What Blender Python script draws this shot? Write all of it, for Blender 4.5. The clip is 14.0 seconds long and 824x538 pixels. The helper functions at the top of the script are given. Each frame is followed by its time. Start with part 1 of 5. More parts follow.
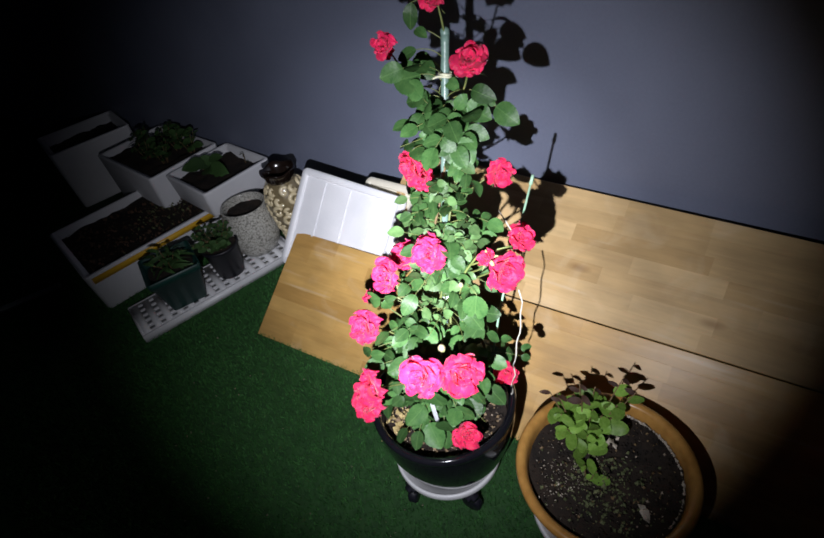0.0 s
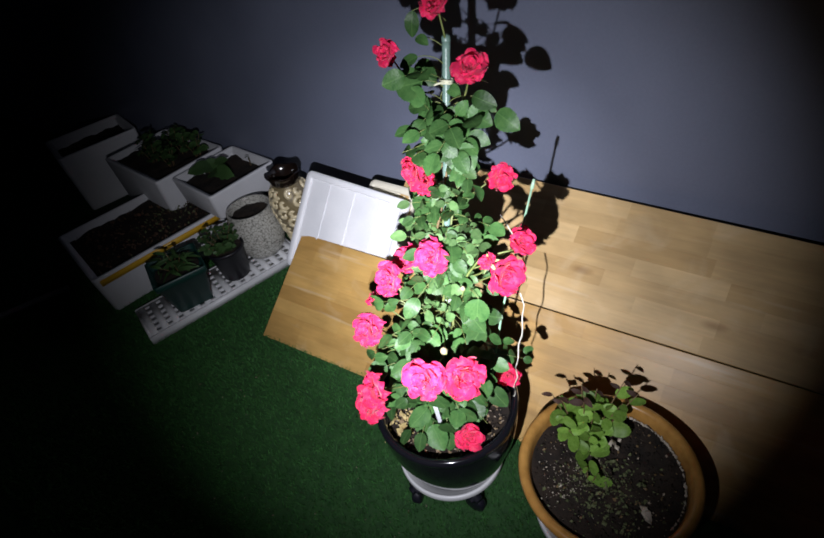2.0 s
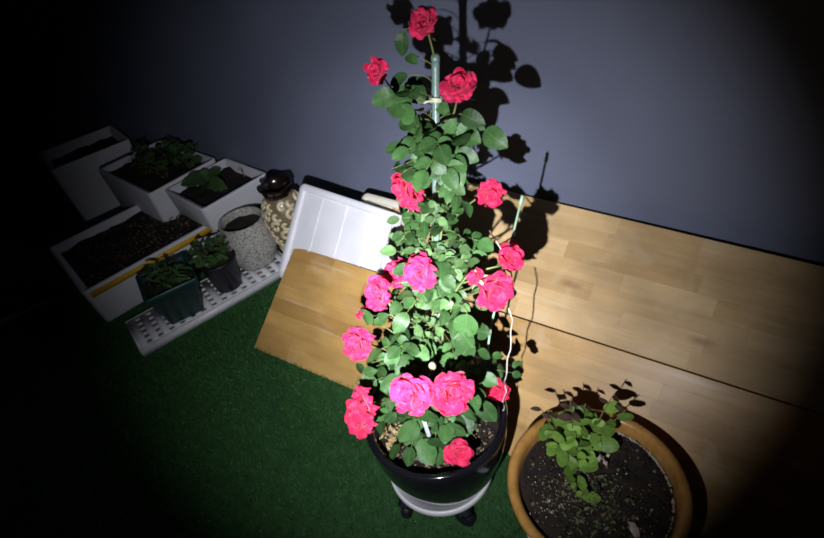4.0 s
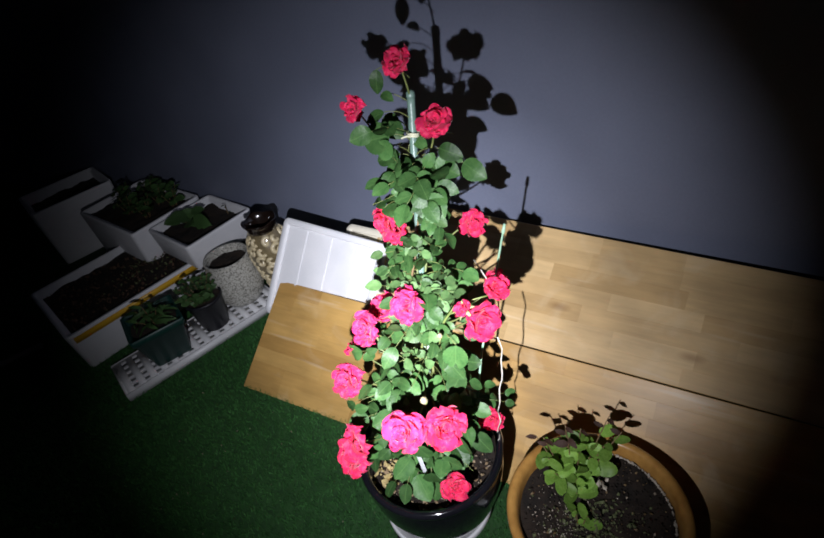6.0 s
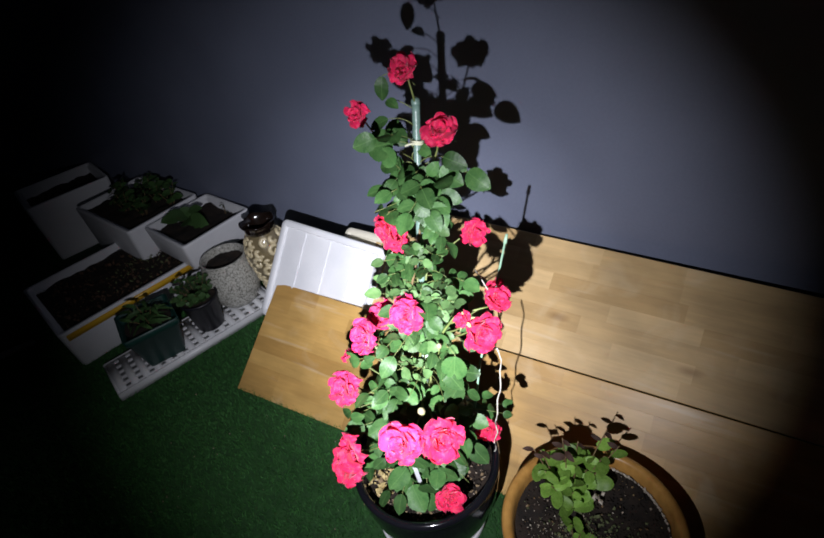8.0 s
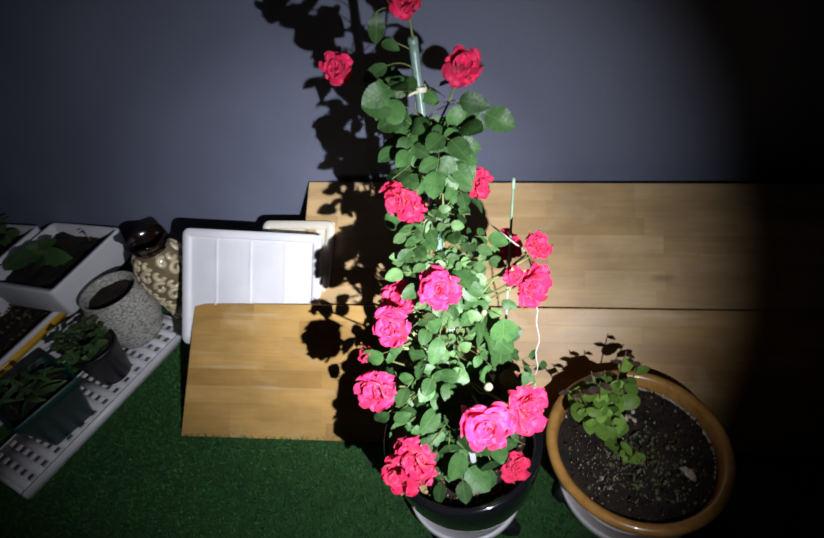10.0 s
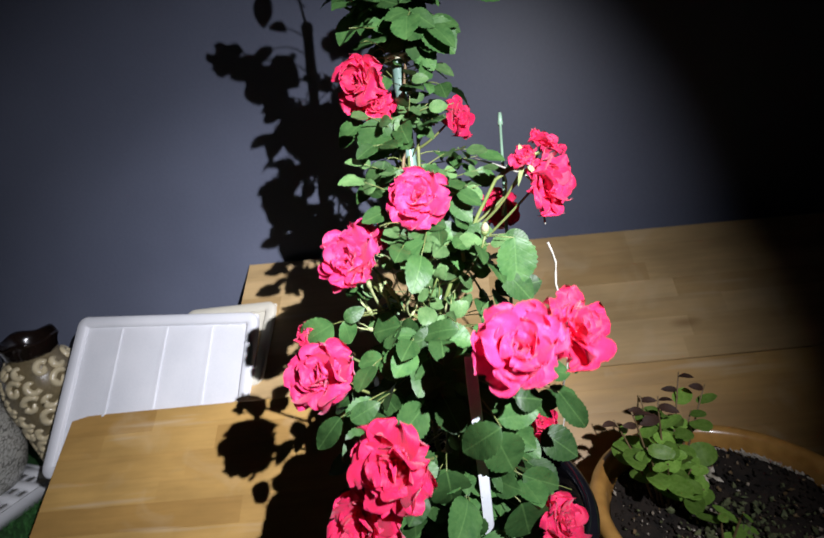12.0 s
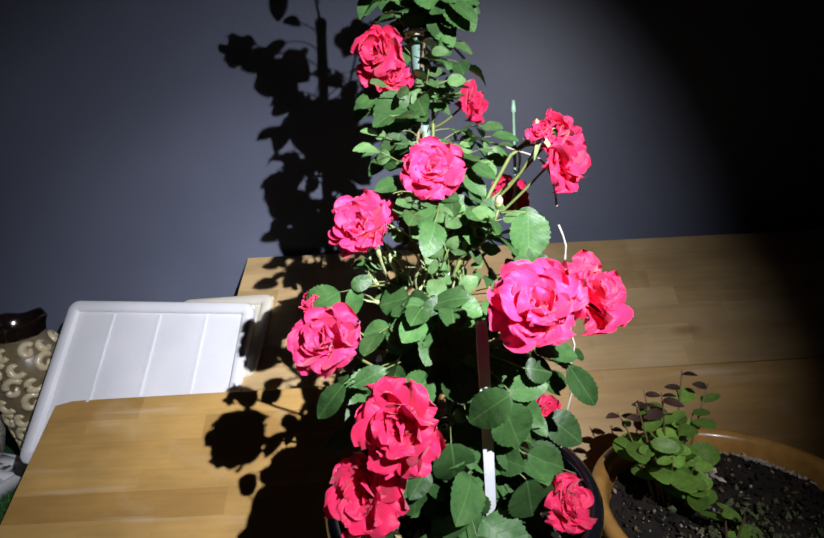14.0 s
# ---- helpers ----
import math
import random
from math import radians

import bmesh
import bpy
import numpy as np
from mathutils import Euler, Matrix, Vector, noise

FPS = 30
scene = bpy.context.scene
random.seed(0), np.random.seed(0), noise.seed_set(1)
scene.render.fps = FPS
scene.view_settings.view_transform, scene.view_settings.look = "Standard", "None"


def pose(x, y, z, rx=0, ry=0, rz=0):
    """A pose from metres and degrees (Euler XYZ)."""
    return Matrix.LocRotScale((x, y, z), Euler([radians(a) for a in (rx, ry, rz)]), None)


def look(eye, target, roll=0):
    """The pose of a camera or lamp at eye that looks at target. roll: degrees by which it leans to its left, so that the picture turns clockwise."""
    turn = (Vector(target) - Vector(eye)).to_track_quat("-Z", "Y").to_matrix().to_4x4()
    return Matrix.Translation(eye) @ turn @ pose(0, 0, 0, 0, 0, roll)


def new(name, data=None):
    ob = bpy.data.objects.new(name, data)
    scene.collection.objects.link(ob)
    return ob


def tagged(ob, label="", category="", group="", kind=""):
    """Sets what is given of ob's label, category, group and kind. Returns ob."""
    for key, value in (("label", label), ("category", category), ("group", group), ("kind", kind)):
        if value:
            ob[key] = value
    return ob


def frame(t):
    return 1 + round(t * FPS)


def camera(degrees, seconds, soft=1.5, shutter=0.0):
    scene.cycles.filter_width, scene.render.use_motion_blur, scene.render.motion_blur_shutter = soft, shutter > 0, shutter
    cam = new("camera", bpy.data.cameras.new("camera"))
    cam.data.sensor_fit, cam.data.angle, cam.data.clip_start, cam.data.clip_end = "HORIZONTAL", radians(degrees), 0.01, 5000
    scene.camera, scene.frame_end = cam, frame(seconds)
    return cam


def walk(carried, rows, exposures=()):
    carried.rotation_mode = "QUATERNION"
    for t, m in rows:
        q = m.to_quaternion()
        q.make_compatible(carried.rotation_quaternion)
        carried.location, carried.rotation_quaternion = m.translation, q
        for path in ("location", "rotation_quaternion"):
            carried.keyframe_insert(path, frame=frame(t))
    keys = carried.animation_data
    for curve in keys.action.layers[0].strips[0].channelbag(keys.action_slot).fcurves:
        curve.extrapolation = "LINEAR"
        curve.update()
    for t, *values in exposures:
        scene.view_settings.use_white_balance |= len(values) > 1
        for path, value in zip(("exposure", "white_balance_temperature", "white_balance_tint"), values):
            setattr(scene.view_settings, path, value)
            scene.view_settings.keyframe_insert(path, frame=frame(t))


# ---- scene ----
PATH = [
    (0.0, look((0.534, -1.381, 1.435), (-0.087, -0.707, 0.660), -11.68)),
    (0.5, look((0.541, -1.383, 1.437), (-0.082, -0.713, 0.660), -12.04)),
    (1.0, look((0.541, -1.378, 1.436), (-0.086, -0.710, 0.660), -12.48)),
    (1.5, look((0.541, -1.382, 1.441), (-0.092, -0.718, 0.667), -12.58)),
    (2.0, look((0.543, -1.380, 1.448), (-0.088, -0.713, 0.675), -12.31)),
    (2.5, look((0.546, -1.376, 1.449), (-0.084, -0.703, 0.681), -11.46)),
    (3.0, look((0.550, -1.375, 1.445), (-0.080, -0.697, 0.680), -10.98)),
    (5.5, look((0.554, -1.370, 1.476), (-0.067, -0.646, 0.748), -12.48)),
    (6.0, look((0.552, -1.353, 1.469), (-0.068, -0.618, 0.751), -12.91)),
    (6.5, look((0.542, -1.350, 1.475), (-0.073, -0.608, 0.761), -13.37)),
    (7.0, look((0.540, -1.353, 1.490), (-0.075, -0.605, 0.781), -12.07)),
    (7.5, look((0.537, -1.353, 1.488), (-0.073, -0.607, 0.774), -11.33)),
    (8.0, look((0.535, -1.343, 1.475), (-0.078, -0.600, 0.758), -11.15)),
    (8.2, look((0.524, -1.340, 1.468), (-0.090, -0.608, 0.742), -11.10)),
    (10.3, look((0.163, -1.386, 1.421), (-0.107, -0.552, 0.602), -11.90)),
    (10.5, look((0.152, -1.347, 1.363), (-0.108, -0.514, 0.540), -11.25)),
    (10.7, look((0.112, -1.356, 1.320), (-0.116, -0.504, 0.507), -9.78)),
    (11.0, look((0.074, -1.336, 1.226), (-0.132, -0.443, 0.451), -11.55)),
    (11.2, look((0.067, -1.351, 1.148), (-0.247, 0.206, -0.067), -11.0)),
    (11.5, look((0.089, -1.334, 1.037), (-0.089, -0.314, 0.430), -11.40)),
    (11.7, look((0.089, -1.356, 0.972), (-0.205, 0.446, 0.156), -9.9)),
    (12.0, look((0.082, -1.388, 0.879), (-0.088, -0.255, 0.524), -8.48)),
    (12.5, look((0.074, -1.403, 0.845), (-0.084, -0.254, 0.538), -7.63)),
    (13.0, look((0.057, -1.411, 0.825), (-0.095, -0.259, 0.523), -6.01)),
    (13.5, look((0.051, -1.403, 0.822), (-0.095, -0.253, 0.512), -5.47)),
    (14.0, look((0.052, -1.401, 0.815), (-0.094, -0.249, 0.511), -5.33)),
]
cam = camera(77.5, 14.0, 1.7, 0.9)
walk(cam, PATH, ((0.0, 0.0), (8.2, 0.0), (10.5, -0.15), (11.5, -0.3), (14.0, -0.3)))

# ---------------------------------------------------------------- light
world = bpy.data.worlds.new("night")
scene.world = world
world.use_nodes = True
world.node_tree.nodes["Background"].inputs[0].default_value = (0.25, 0.32, 0.5, 1)
world.node_tree.nodes["Background"].inputs[1].default_value = 0.003

TORCH, AIM = (0.45, -1.51, 1.21), (-0.050, -0.755, 0.69)


def beam(name, energy, degrees):
    """One part of the torch's beam: the hot core, the bright middle or the wide spill."""
    data = bpy.data.lights.new(name, "SPOT")
    data.energy, data.color = energy, (0.90, 0.91, 1.0)
    data.spot_size, data.spot_blend, data.shadow_soft_size = radians(degrees), 1.0, 0.006
    lamp = new(name, data)
    lamp.matrix_world = look(TORCH, AIM)


beam("torch_core", 62, 30)
beam("torch_middle", 100, 50)
beam("torch_spill", 90, 82)


# ---------------------------------------------------------------- materials
def nodes_of(name):
    m = bpy.data.materials.new(name)
    m.use_nodes = True
    return m, m.node_tree.nodes, m.node_tree.links, m.node_tree.nodes["Principled BSDF"]


def surface(name, a, b, scale=20.0, rough=0.6, bump=0.15, fine=160.0, metal=0.0, coat=0.0, spread=0.0, sheen=0.0, through_light=0.0):
    """Two tones by a coarse and a fine noise, with relief, and a change of tone from object to object (spread)."""
    m, n, l, p = nodes_of(name)
    co = n.new("ShaderNodeTexCoord")
    big, small = n.new("ShaderNodeTexNoise"), n.new("ShaderNodeTexNoise")
    big.inputs["Scale"].default_value, small.inputs["Scale"].default_value = scale, fine
    big.inputs["Detail"].default_value, small.inputs["Detail"].default_value = 4, 3
    for t in (big, small):
        l.new(co.outputs["Object"], t.inputs["Vector"])
    add = n.new("ShaderNodeMath")
    add.operation = "MULTIPLY_ADD"
    l.new(small.outputs["Fac"], add.inputs[0])
    add.inputs[1].default_value = 0.45
    l.new(big.outputs["Fac"], add.inputs[2])
    ramp = n.new("ShaderNodeMapRange")
    l.new(add.outputs[0], ramp.inputs[0])
    ramp.inputs[1].default_value, ramp.inputs[2].default_value = 0.45, 1.0
    mix = n.new("ShaderNodeMix")
    mix.data_type = "RGBA"
    mix.inputs["A"].default_value, mix.inputs["B"].default_value = (*a, 1), (*b, 1)
    l.new(ramp.outputs[0], mix.inputs["Factor"])
    colour = mix.outputs["Result"]
    if spread:
        info, hsv = n.new("ShaderNodeObjectInfo"), n.new("ShaderNodeHueSaturation")
        r = n.new("ShaderNodeMapRange")
        r.inputs[3].default_value, r.inputs[4].default_value = 1 - spread, 1 + spread
        l.new(info.outputs["Random"], r.inputs[0])
        l.new(r.outputs[0], hsv.inputs["Value"])
        l.new(colour, hsv.inputs["Color"])
        colour = hsv.outputs["Color"]
    l.new(colour, p.inputs["Base Color"])
    p.inputs["Roughness"].default_value, p.inputs["Metallic"].default_value = rough, metal
    p.inputs["Coat Weight"].default_value, p.inputs["Coat Roughness"].default_value = coat, 0.08
    p.inputs["Sheen Weight"].default_value = sheen
    if bump:
        bp = n.new("ShaderNodeBump")
        bp.inputs["Strength"].default_value, bp.inputs["Distance"].default_value = bump, 0.004
        l.new(add.outputs[0], bp.inputs["Height"])
        l.new(bp.outputs[0], p.inputs["Normal"])
    if through_light:
        tr, ms = n.new("ShaderNodeBsdfTranslucent"), n.new("ShaderNodeMixShader")
        l.new(colour, tr.inputs["Color"])
        ms.inputs[0].default_value = through_light
        l.new(p.outputs[0], ms.inputs[1])
        l.new(tr.outputs[0], ms.inputs[2])
        l.new(ms.outputs[0], n["Material Output"].inputs[0])
    return m


def wood(name, light, dark):
    """Rubberwood of glued staves: a tone and a grain of its own for each stave, stains and scrapes across them."""
    m, n, l, p = nodes_of(name)
    co, info = n.new("ShaderNodeTexCoord"), n.new("ShaderNodeObjectInfo")
    tone = n.new("ShaderNodeMix")
    tone.data_type = "RGBA"
    l.new(info.outputs["Random"], tone.inputs["Factor"])
    tone.inputs["A"].default_value, tone.inputs["B"].default_value = (*light, 1), (*dark, 1)
    own, shift = n.new("ShaderNodeVectorMath"), n.new("ShaderNodeMath")
    shift.operation = "MULTIPLY"
    l.new(info.outputs["Random"], shift.inputs[0])
    shift.inputs[1].default_value = 37.0
    l.new(co.outputs["Object"], own.inputs[0])
    l.new(shift.outputs[0], own.inputs[1])
    gm = n.new("ShaderNodeMapping")
    gm.inputs["Scale"].default_value = (4.0, 60.0, 60.0)
    l.new(own.outputs[0], gm.inputs["Vector"])
    grain = n.new("ShaderNodeTexNoise")
    grain.inputs["Scale"].default_value, grain.inputs["Detail"].default_value, grain.inputs["Distortion"].default_value = 1.5, 6, 0.6
    l.new(gm.outputs[0], grain.inputs["Vector"])
    cloud = n.new("ShaderNodeTexNoise")
    cm = n.new("ShaderNodeMapping")
    cm.inputs["Scale"].default_value = (3.0, 7.0, 7.0)
    l.new(co.outputs["Object"], cm.inputs["Vector"])
    cloud.inputs["Scale"].default_value, cloud.inputs["Detail"].default_value = 1.6, 6
    l.new(cm.outputs[0], cloud.inputs["Vector"])
    a1 = n.new("ShaderNodeMath")
    a1.operation = "MULTIPLY_ADD"
    l.new(grain.outputs["Fac"], a1.inputs[0])
    a1.inputs[1].default_value = 0.34
    l.new(cloud.outputs["Fac"], a1.inputs[2])
    r = n.new("ShaderNodeMapRange")
    l.new(a1.outputs[0], r.inputs[0])
    r.inputs[1].default_value, r.inputs[2].default_value, r.inputs[3].default_value, r.inputs[4].default_value = 0.45, 0.92, 0.74, 1.18
    hsv = n.new("ShaderNodeHueSaturation")
    l.new(tone.outputs["Result"], hsv.inputs["Color"])
    l.new(r.outputs[0], hsv.inputs["Value"])
    # a few dark knots and stains
    vor, knot = n.new("ShaderNodeTexVoronoi"), n.new("ShaderNodeMapRange")
    km = n.new("ShaderNodeMapping")
    km.inputs["Scale"].default_value = (2.6, 7.0, 7.0)
    l.new(co.outputs["Object"], km.inputs["Vector"])
    l.new(km.outputs[0], vor.inputs["Vector"])
    vor.inputs["Scale"].default_value = 1.0
    l.new(vor.outputs["Distance"], knot.inputs[0])
    knot.inputs[1].default_value, knot.inputs[2].default_value, knot.inputs[3].default_value, knot.inputs[4].default_value = 0.02, 0.11, 0.9, 0.0
    mx = n.new("ShaderNodeMix")
    mx.data_type = "RGBA"
    mx.blend_type = "MULTIPLY"
    l.new(knot.outputs[0], mx.inputs["Factor"])
    l.new(hsv.outputs["Color"], mx.inputs["A"])
    mx.inputs["B"].default_value = (0.52, 0.43, 0.34, 1)
    # dried splashes and scuffs
    blot, dry, pale = n.new("ShaderNodeTexNoise"), n.new("ShaderNodeMapRange"), n.new("ShaderNodeMix")
    l.new(co.outputs["Object"], blot.inputs["Vector"])
    blot.inputs["Scale"].default_value, blot.inputs["Detail"].default_value, blot.inputs["Distortion"].default_value = 8.0, 5, 0.8
    l.new(blot.outputs["Fac"], dry.inputs[0])
    dry.inputs[1].default_value, dry.inputs[2].default_value, dry.inputs[3].default_value, dry.inputs[4].default_value = 0.56, 0.74, 0.0, 0.24
    pale.data_type = "RGBA"
    l.new(dry.outputs[0], pale.inputs["Factor"])
    l.new(mx.outputs["Result"], pale.inputs["A"])
    pale.inputs["B"].default_value = (0.74, 0.60, 0.40, 1)
    sm, scrape, worn, thin = n.new("ShaderNodeMapping"), n.new("ShaderNodeTexNoise"), n.new("ShaderNodeMapRange"), n.new("ShaderNodeMix")
    sm.inputs["Scale"].default_value = (2.2, 34.0, 34.0)
    l.new(co.outputs["Object"], sm.inputs["Vector"])
    l.new(sm.outputs[0], scrape.inputs["Vector"])
    scrape.inputs["Scale"].default_value, scrape.inputs["Detail"].default_value = 1.0, 2
    l.new(scrape.outputs["Fac"], worn.inputs[0])
    worn.inputs[1].default_value, worn.inputs[2].default_value, worn.inputs[3].default_value, worn.inputs[4].default_value = 0.62, 0.74, 0.0, 0.45
    thin.data_type = "RGBA"
    l.new(worn.outputs[0], thin.inputs["Factor"])
    l.new(pale.outputs["Result"], thin.inputs["A"])
    thin.inputs["B"].default_value = (0.70, 0.58, 0.42, 1)
    l.new(thin.outputs["Result"], p.inputs["Base Color"])
    p.inputs["Roughness"].default_value = 0.48
    p.inputs["Coat Weight"].default_value, p.inputs["Coat Roughness"].default_value = 0.12, 0.3
    bp = n.new("ShaderNodeBump")
    bp.inputs["Strength"].default_value, bp.inputs["Distance"].default_value = 0.12, 0.002
    l.new(a1.outputs[0], bp.inputs["Height"])
    l.new(bp.outputs[0], p.inputs["Normal"])
    return m


def speckled(name, ground_tone, spot_tone, scale, width):
    """Pale glaze broken into chips by dark, uneven gaps."""
    m, n, l, p = nodes_of(name)
    co, vor, no = n.new("ShaderNodeTexCoord"), n.new("ShaderNodeTexVoronoi"), n.new("ShaderNodeTexNoise")
    l.new(co.outputs["Object"], no.inputs["Vector"])
    no.inputs["Scale"].default_value = 45
    mixv = n.new("ShaderNodeMix")
    mixv.data_type = "VECTOR"
    mixv.inputs["Factor"].default_value = 0.03
    l.new(co.outputs["Object"], mixv.inputs["A"])
    l.new(no.outputs["Color"], mixv.inputs["B"])
    l.new(mixv.outputs["Result"], vor.inputs["Vector"])
    vor.feature = "DISTANCE_TO_EDGE"
    vor.inputs["Scale"].default_value = scale
    r = n.new("ShaderNodeMapRange")
    l.new(vor.outputs["Distance"], r.inputs[0])
    r.inputs[1].default_value, r.inputs[2].default_value = width, width + 0.07
    mx = n.new("ShaderNodeMix")
    mx.data_type = "RGBA"
    l.new(r.outputs[0], mx.inputs["Factor"])
    mx.inputs["A"].default_value, mx.inputs["B"].default_value = (*spot_tone, 1), (*ground_tone, 1)
    l.new(mx.outputs["Result"], p.inputs["Base Color"])
    p.inputs["Roughness"].default_value = 0.25
    return m


def veined(name, a, b):
    """Leaf with a pale midrib and raised side veins, in the leaf's own length and width; tone varies from leaf to leaf."""
    m = surface(name, a, b, 2.5, 0.44, 0.0, 14.0, spread=0.45, through_light=0.12)
    n, l = m.node_tree.nodes, m.node_tree.links
    p = n["Principled BSDF"]
    p.inputs["Specular IOR Level"].default_value = 0.26
    co, sep = n.new("ShaderNodeTexCoord"), n.new("ShaderNodeSeparateXYZ")
    l.new(co.outputs["Object"], sep.inputs[0])
    side = n.new("ShaderNodeMath")
    side.operation = "ABSOLUTE"
    l.new(sep.outputs["X"], side.inputs[0])
    slope = n.new("ShaderNodeMath")
    slope.operation = "MULTIPLY_ADD"
    l.new(side.outputs[0], slope.inputs[0])
    slope.inputs[1].default_value = -0.75
    l.new(sep.outputs["Y"], slope.inputs[2])
    times = n.new("ShaderNodeMath")
    times.operation = "MULTIPLY"
    times.inputs[1].default_value = 19
    l.new(slope.outputs[0], times.inputs[0])
    ridge = n.new("ShaderNodeMath")
    ridge.operation = "SINE"
    l.new(times.outputs[0], ridge.inputs[0])
    bp = n.new("ShaderNodeBump")
    bp.inputs["Strength"].default_value, bp.inputs["Distance"].default_value = 0.16, 0.0012
    thin = n.new("ShaderNodeMath")
    thin.operation = "ABSOLUTE"
    l.new(ridge.outputs[0], thin.inputs[0])
    vein = n.new("ShaderNodeMapRange")
    l.new(thin.outputs[0], vein.inputs[0])
    vein.inputs[1].default_value, vein.inputs[2].default_value, vein.inputs[3].default_value, vein.inputs[4].default_value = 0.0, 0.30, 0.0, 1.0
    pucker, both = n.new("ShaderNodeTexNoise"), n.new("ShaderNodeMath")
    pucker.inputs["Scale"].default_value, pucker.inputs["Detail"].default_value = 4.0, 2
    l.new(co.outputs["Object"], pucker.inputs["Vector"])
    both.operation = "MULTIPLY_ADD"
    l.new(pucker.outputs["Fac"], both.inputs[0])
    both.inputs[1].default_value = 4.0
    l.new(vein.outputs[0], both.inputs[2])
    l.new(both.outputs[0], bp.inputs["Height"])
    l.new(bp.outputs[0], p.inputs["Normal"])
    rib = n.new("ShaderNodeMapRange")
    l.new(side.outputs[0], rib.inputs[0])
    rib.inputs[1].default_value, rib.inputs[2].default_value, rib.inputs[3].default_value, rib.inputs[4].default_value = 0.004, 0.022, 0.4, 0.0
    mx = n.new("ShaderNodeMix")
    mx.data_type = "RGBA"
    l.new(rib.outputs[0], mx.inputs["Factor"])
    l.new(p.inputs["Base Color"].links[0].from_socket, mx.inputs["A"])
    mx.inputs["B"].default_value = (0.12, 0.24, 0.07, 1)
    l.new(mx.outputs["Result"], p.inputs["Base Color"])
    return m


WALL = surface("wall_paint", (0.134, 0.150, 0.210), (0.166, 0.185, 0.254), 3.0, 0.46, 0.10, 110)
TURF = surface("turf_base", (0.012, 0.05, 0.012), (0.028, 0.105, 0.022), 30, 0.8, 0.6, 400)
BLADE = surface("turf_blade", (0.024, 0.11, 0.022), (0.05, 0.19, 0.038), 14, 0.8, 0, 300)
WOOD = wood("rubberwood", (0.600, 0.368, 0.118), (0.450, 0.256, 0.074))
WOOD_PALE = wood("pale_rubberwood", (0.63, 0.438, 0.212), (0.47, 0.306, 0.130))
FOAM = surface("styrofoam", (0.70, 0.71, 0.74), (0.82, 0.82, 0.84), 8, 0.55, 0.25, 350)
FOAM_CREAM = surface("cream_styrofoam", (0.66, 0.62, 0.50), (0.78, 0.74, 0.62), 8, 0.55, 0.25, 350)
TAPE = surface("yellow_tape", (0.75, 0.42, 0.02), (0.85, 0.5, 0.05), 10, 0.35, 0.05)
PLASTIC = surface("white_plastic", (0.66, 0.67, 0.68), (0.76, 0.76, 0.77), 15, 0.35, 0.04)
BLACK_GLAZE = surface("black_glaze", (0.004, 0.004, 0.006), (0.009, 0.009, 0.012), 12, 0.12, 0.02, 80, coat=0.5)
RUBBER = surface("black_rubber", (0.006, 0.006, 0.012), (0.014, 0.014, 0.022), 20, 0.45, 0.05)
OCHRE_GLAZE = surface("ochre_glaze", (0.27, 0.125, 0.028), (0.56, 0.30, 0.080), 9, 0.28, 0.05, 60, coat=0.25)
BROWN_GLAZE = surface("dark_brown_glaze", (0.006, 0.004, 0.003), (0.016, 0.009, 0.007), 25, 0.15, 0.1, coat=0.5)
SOIL = surface("potting_soil", (0.004, 0.0028, 0.002), (0.030, 0.018, 0.0105), 24, 0.95, 1.0, 260)
CHIP = surface("bark_chip", (0.22, 0.14, 0.07), (0.46, 0.34, 0.2), 60, 0.8, 0.4, 400, spread=0.35)
PERLITE = surface("pale_crumb", (0.16, 0.12, 0.085), (0.46, 0.38, 0.29), 70, 0.8, 0.4, 400)
MOSS = surface("moss", (0.05, 0.07, 0.026), (0.15, 0.16, 0.07), 60, 0.8, 0.4, 300)
CRUST = surface("lime_crust", (0.30, 0.25, 0.19), (0.58, 0.52, 0.43), 70, 0.8, 0.4, 400)
LITTER = surface("leaf_litter", (0.05, 0.026, 0.016), (0.12, 0.065, 0.036), 40, 0.8, 0.3, 300)
STRAW = surface("straw", (0.34, 0.25, 0.09), (0.62, 0.50, 0.24), 60, 0.7, 0.2, 300)
BUD = surface("pale_bud", (0.30, 0.27, 0.15), (0.46, 0.40, 0.25), 60, 0.6, 0.2, 300)


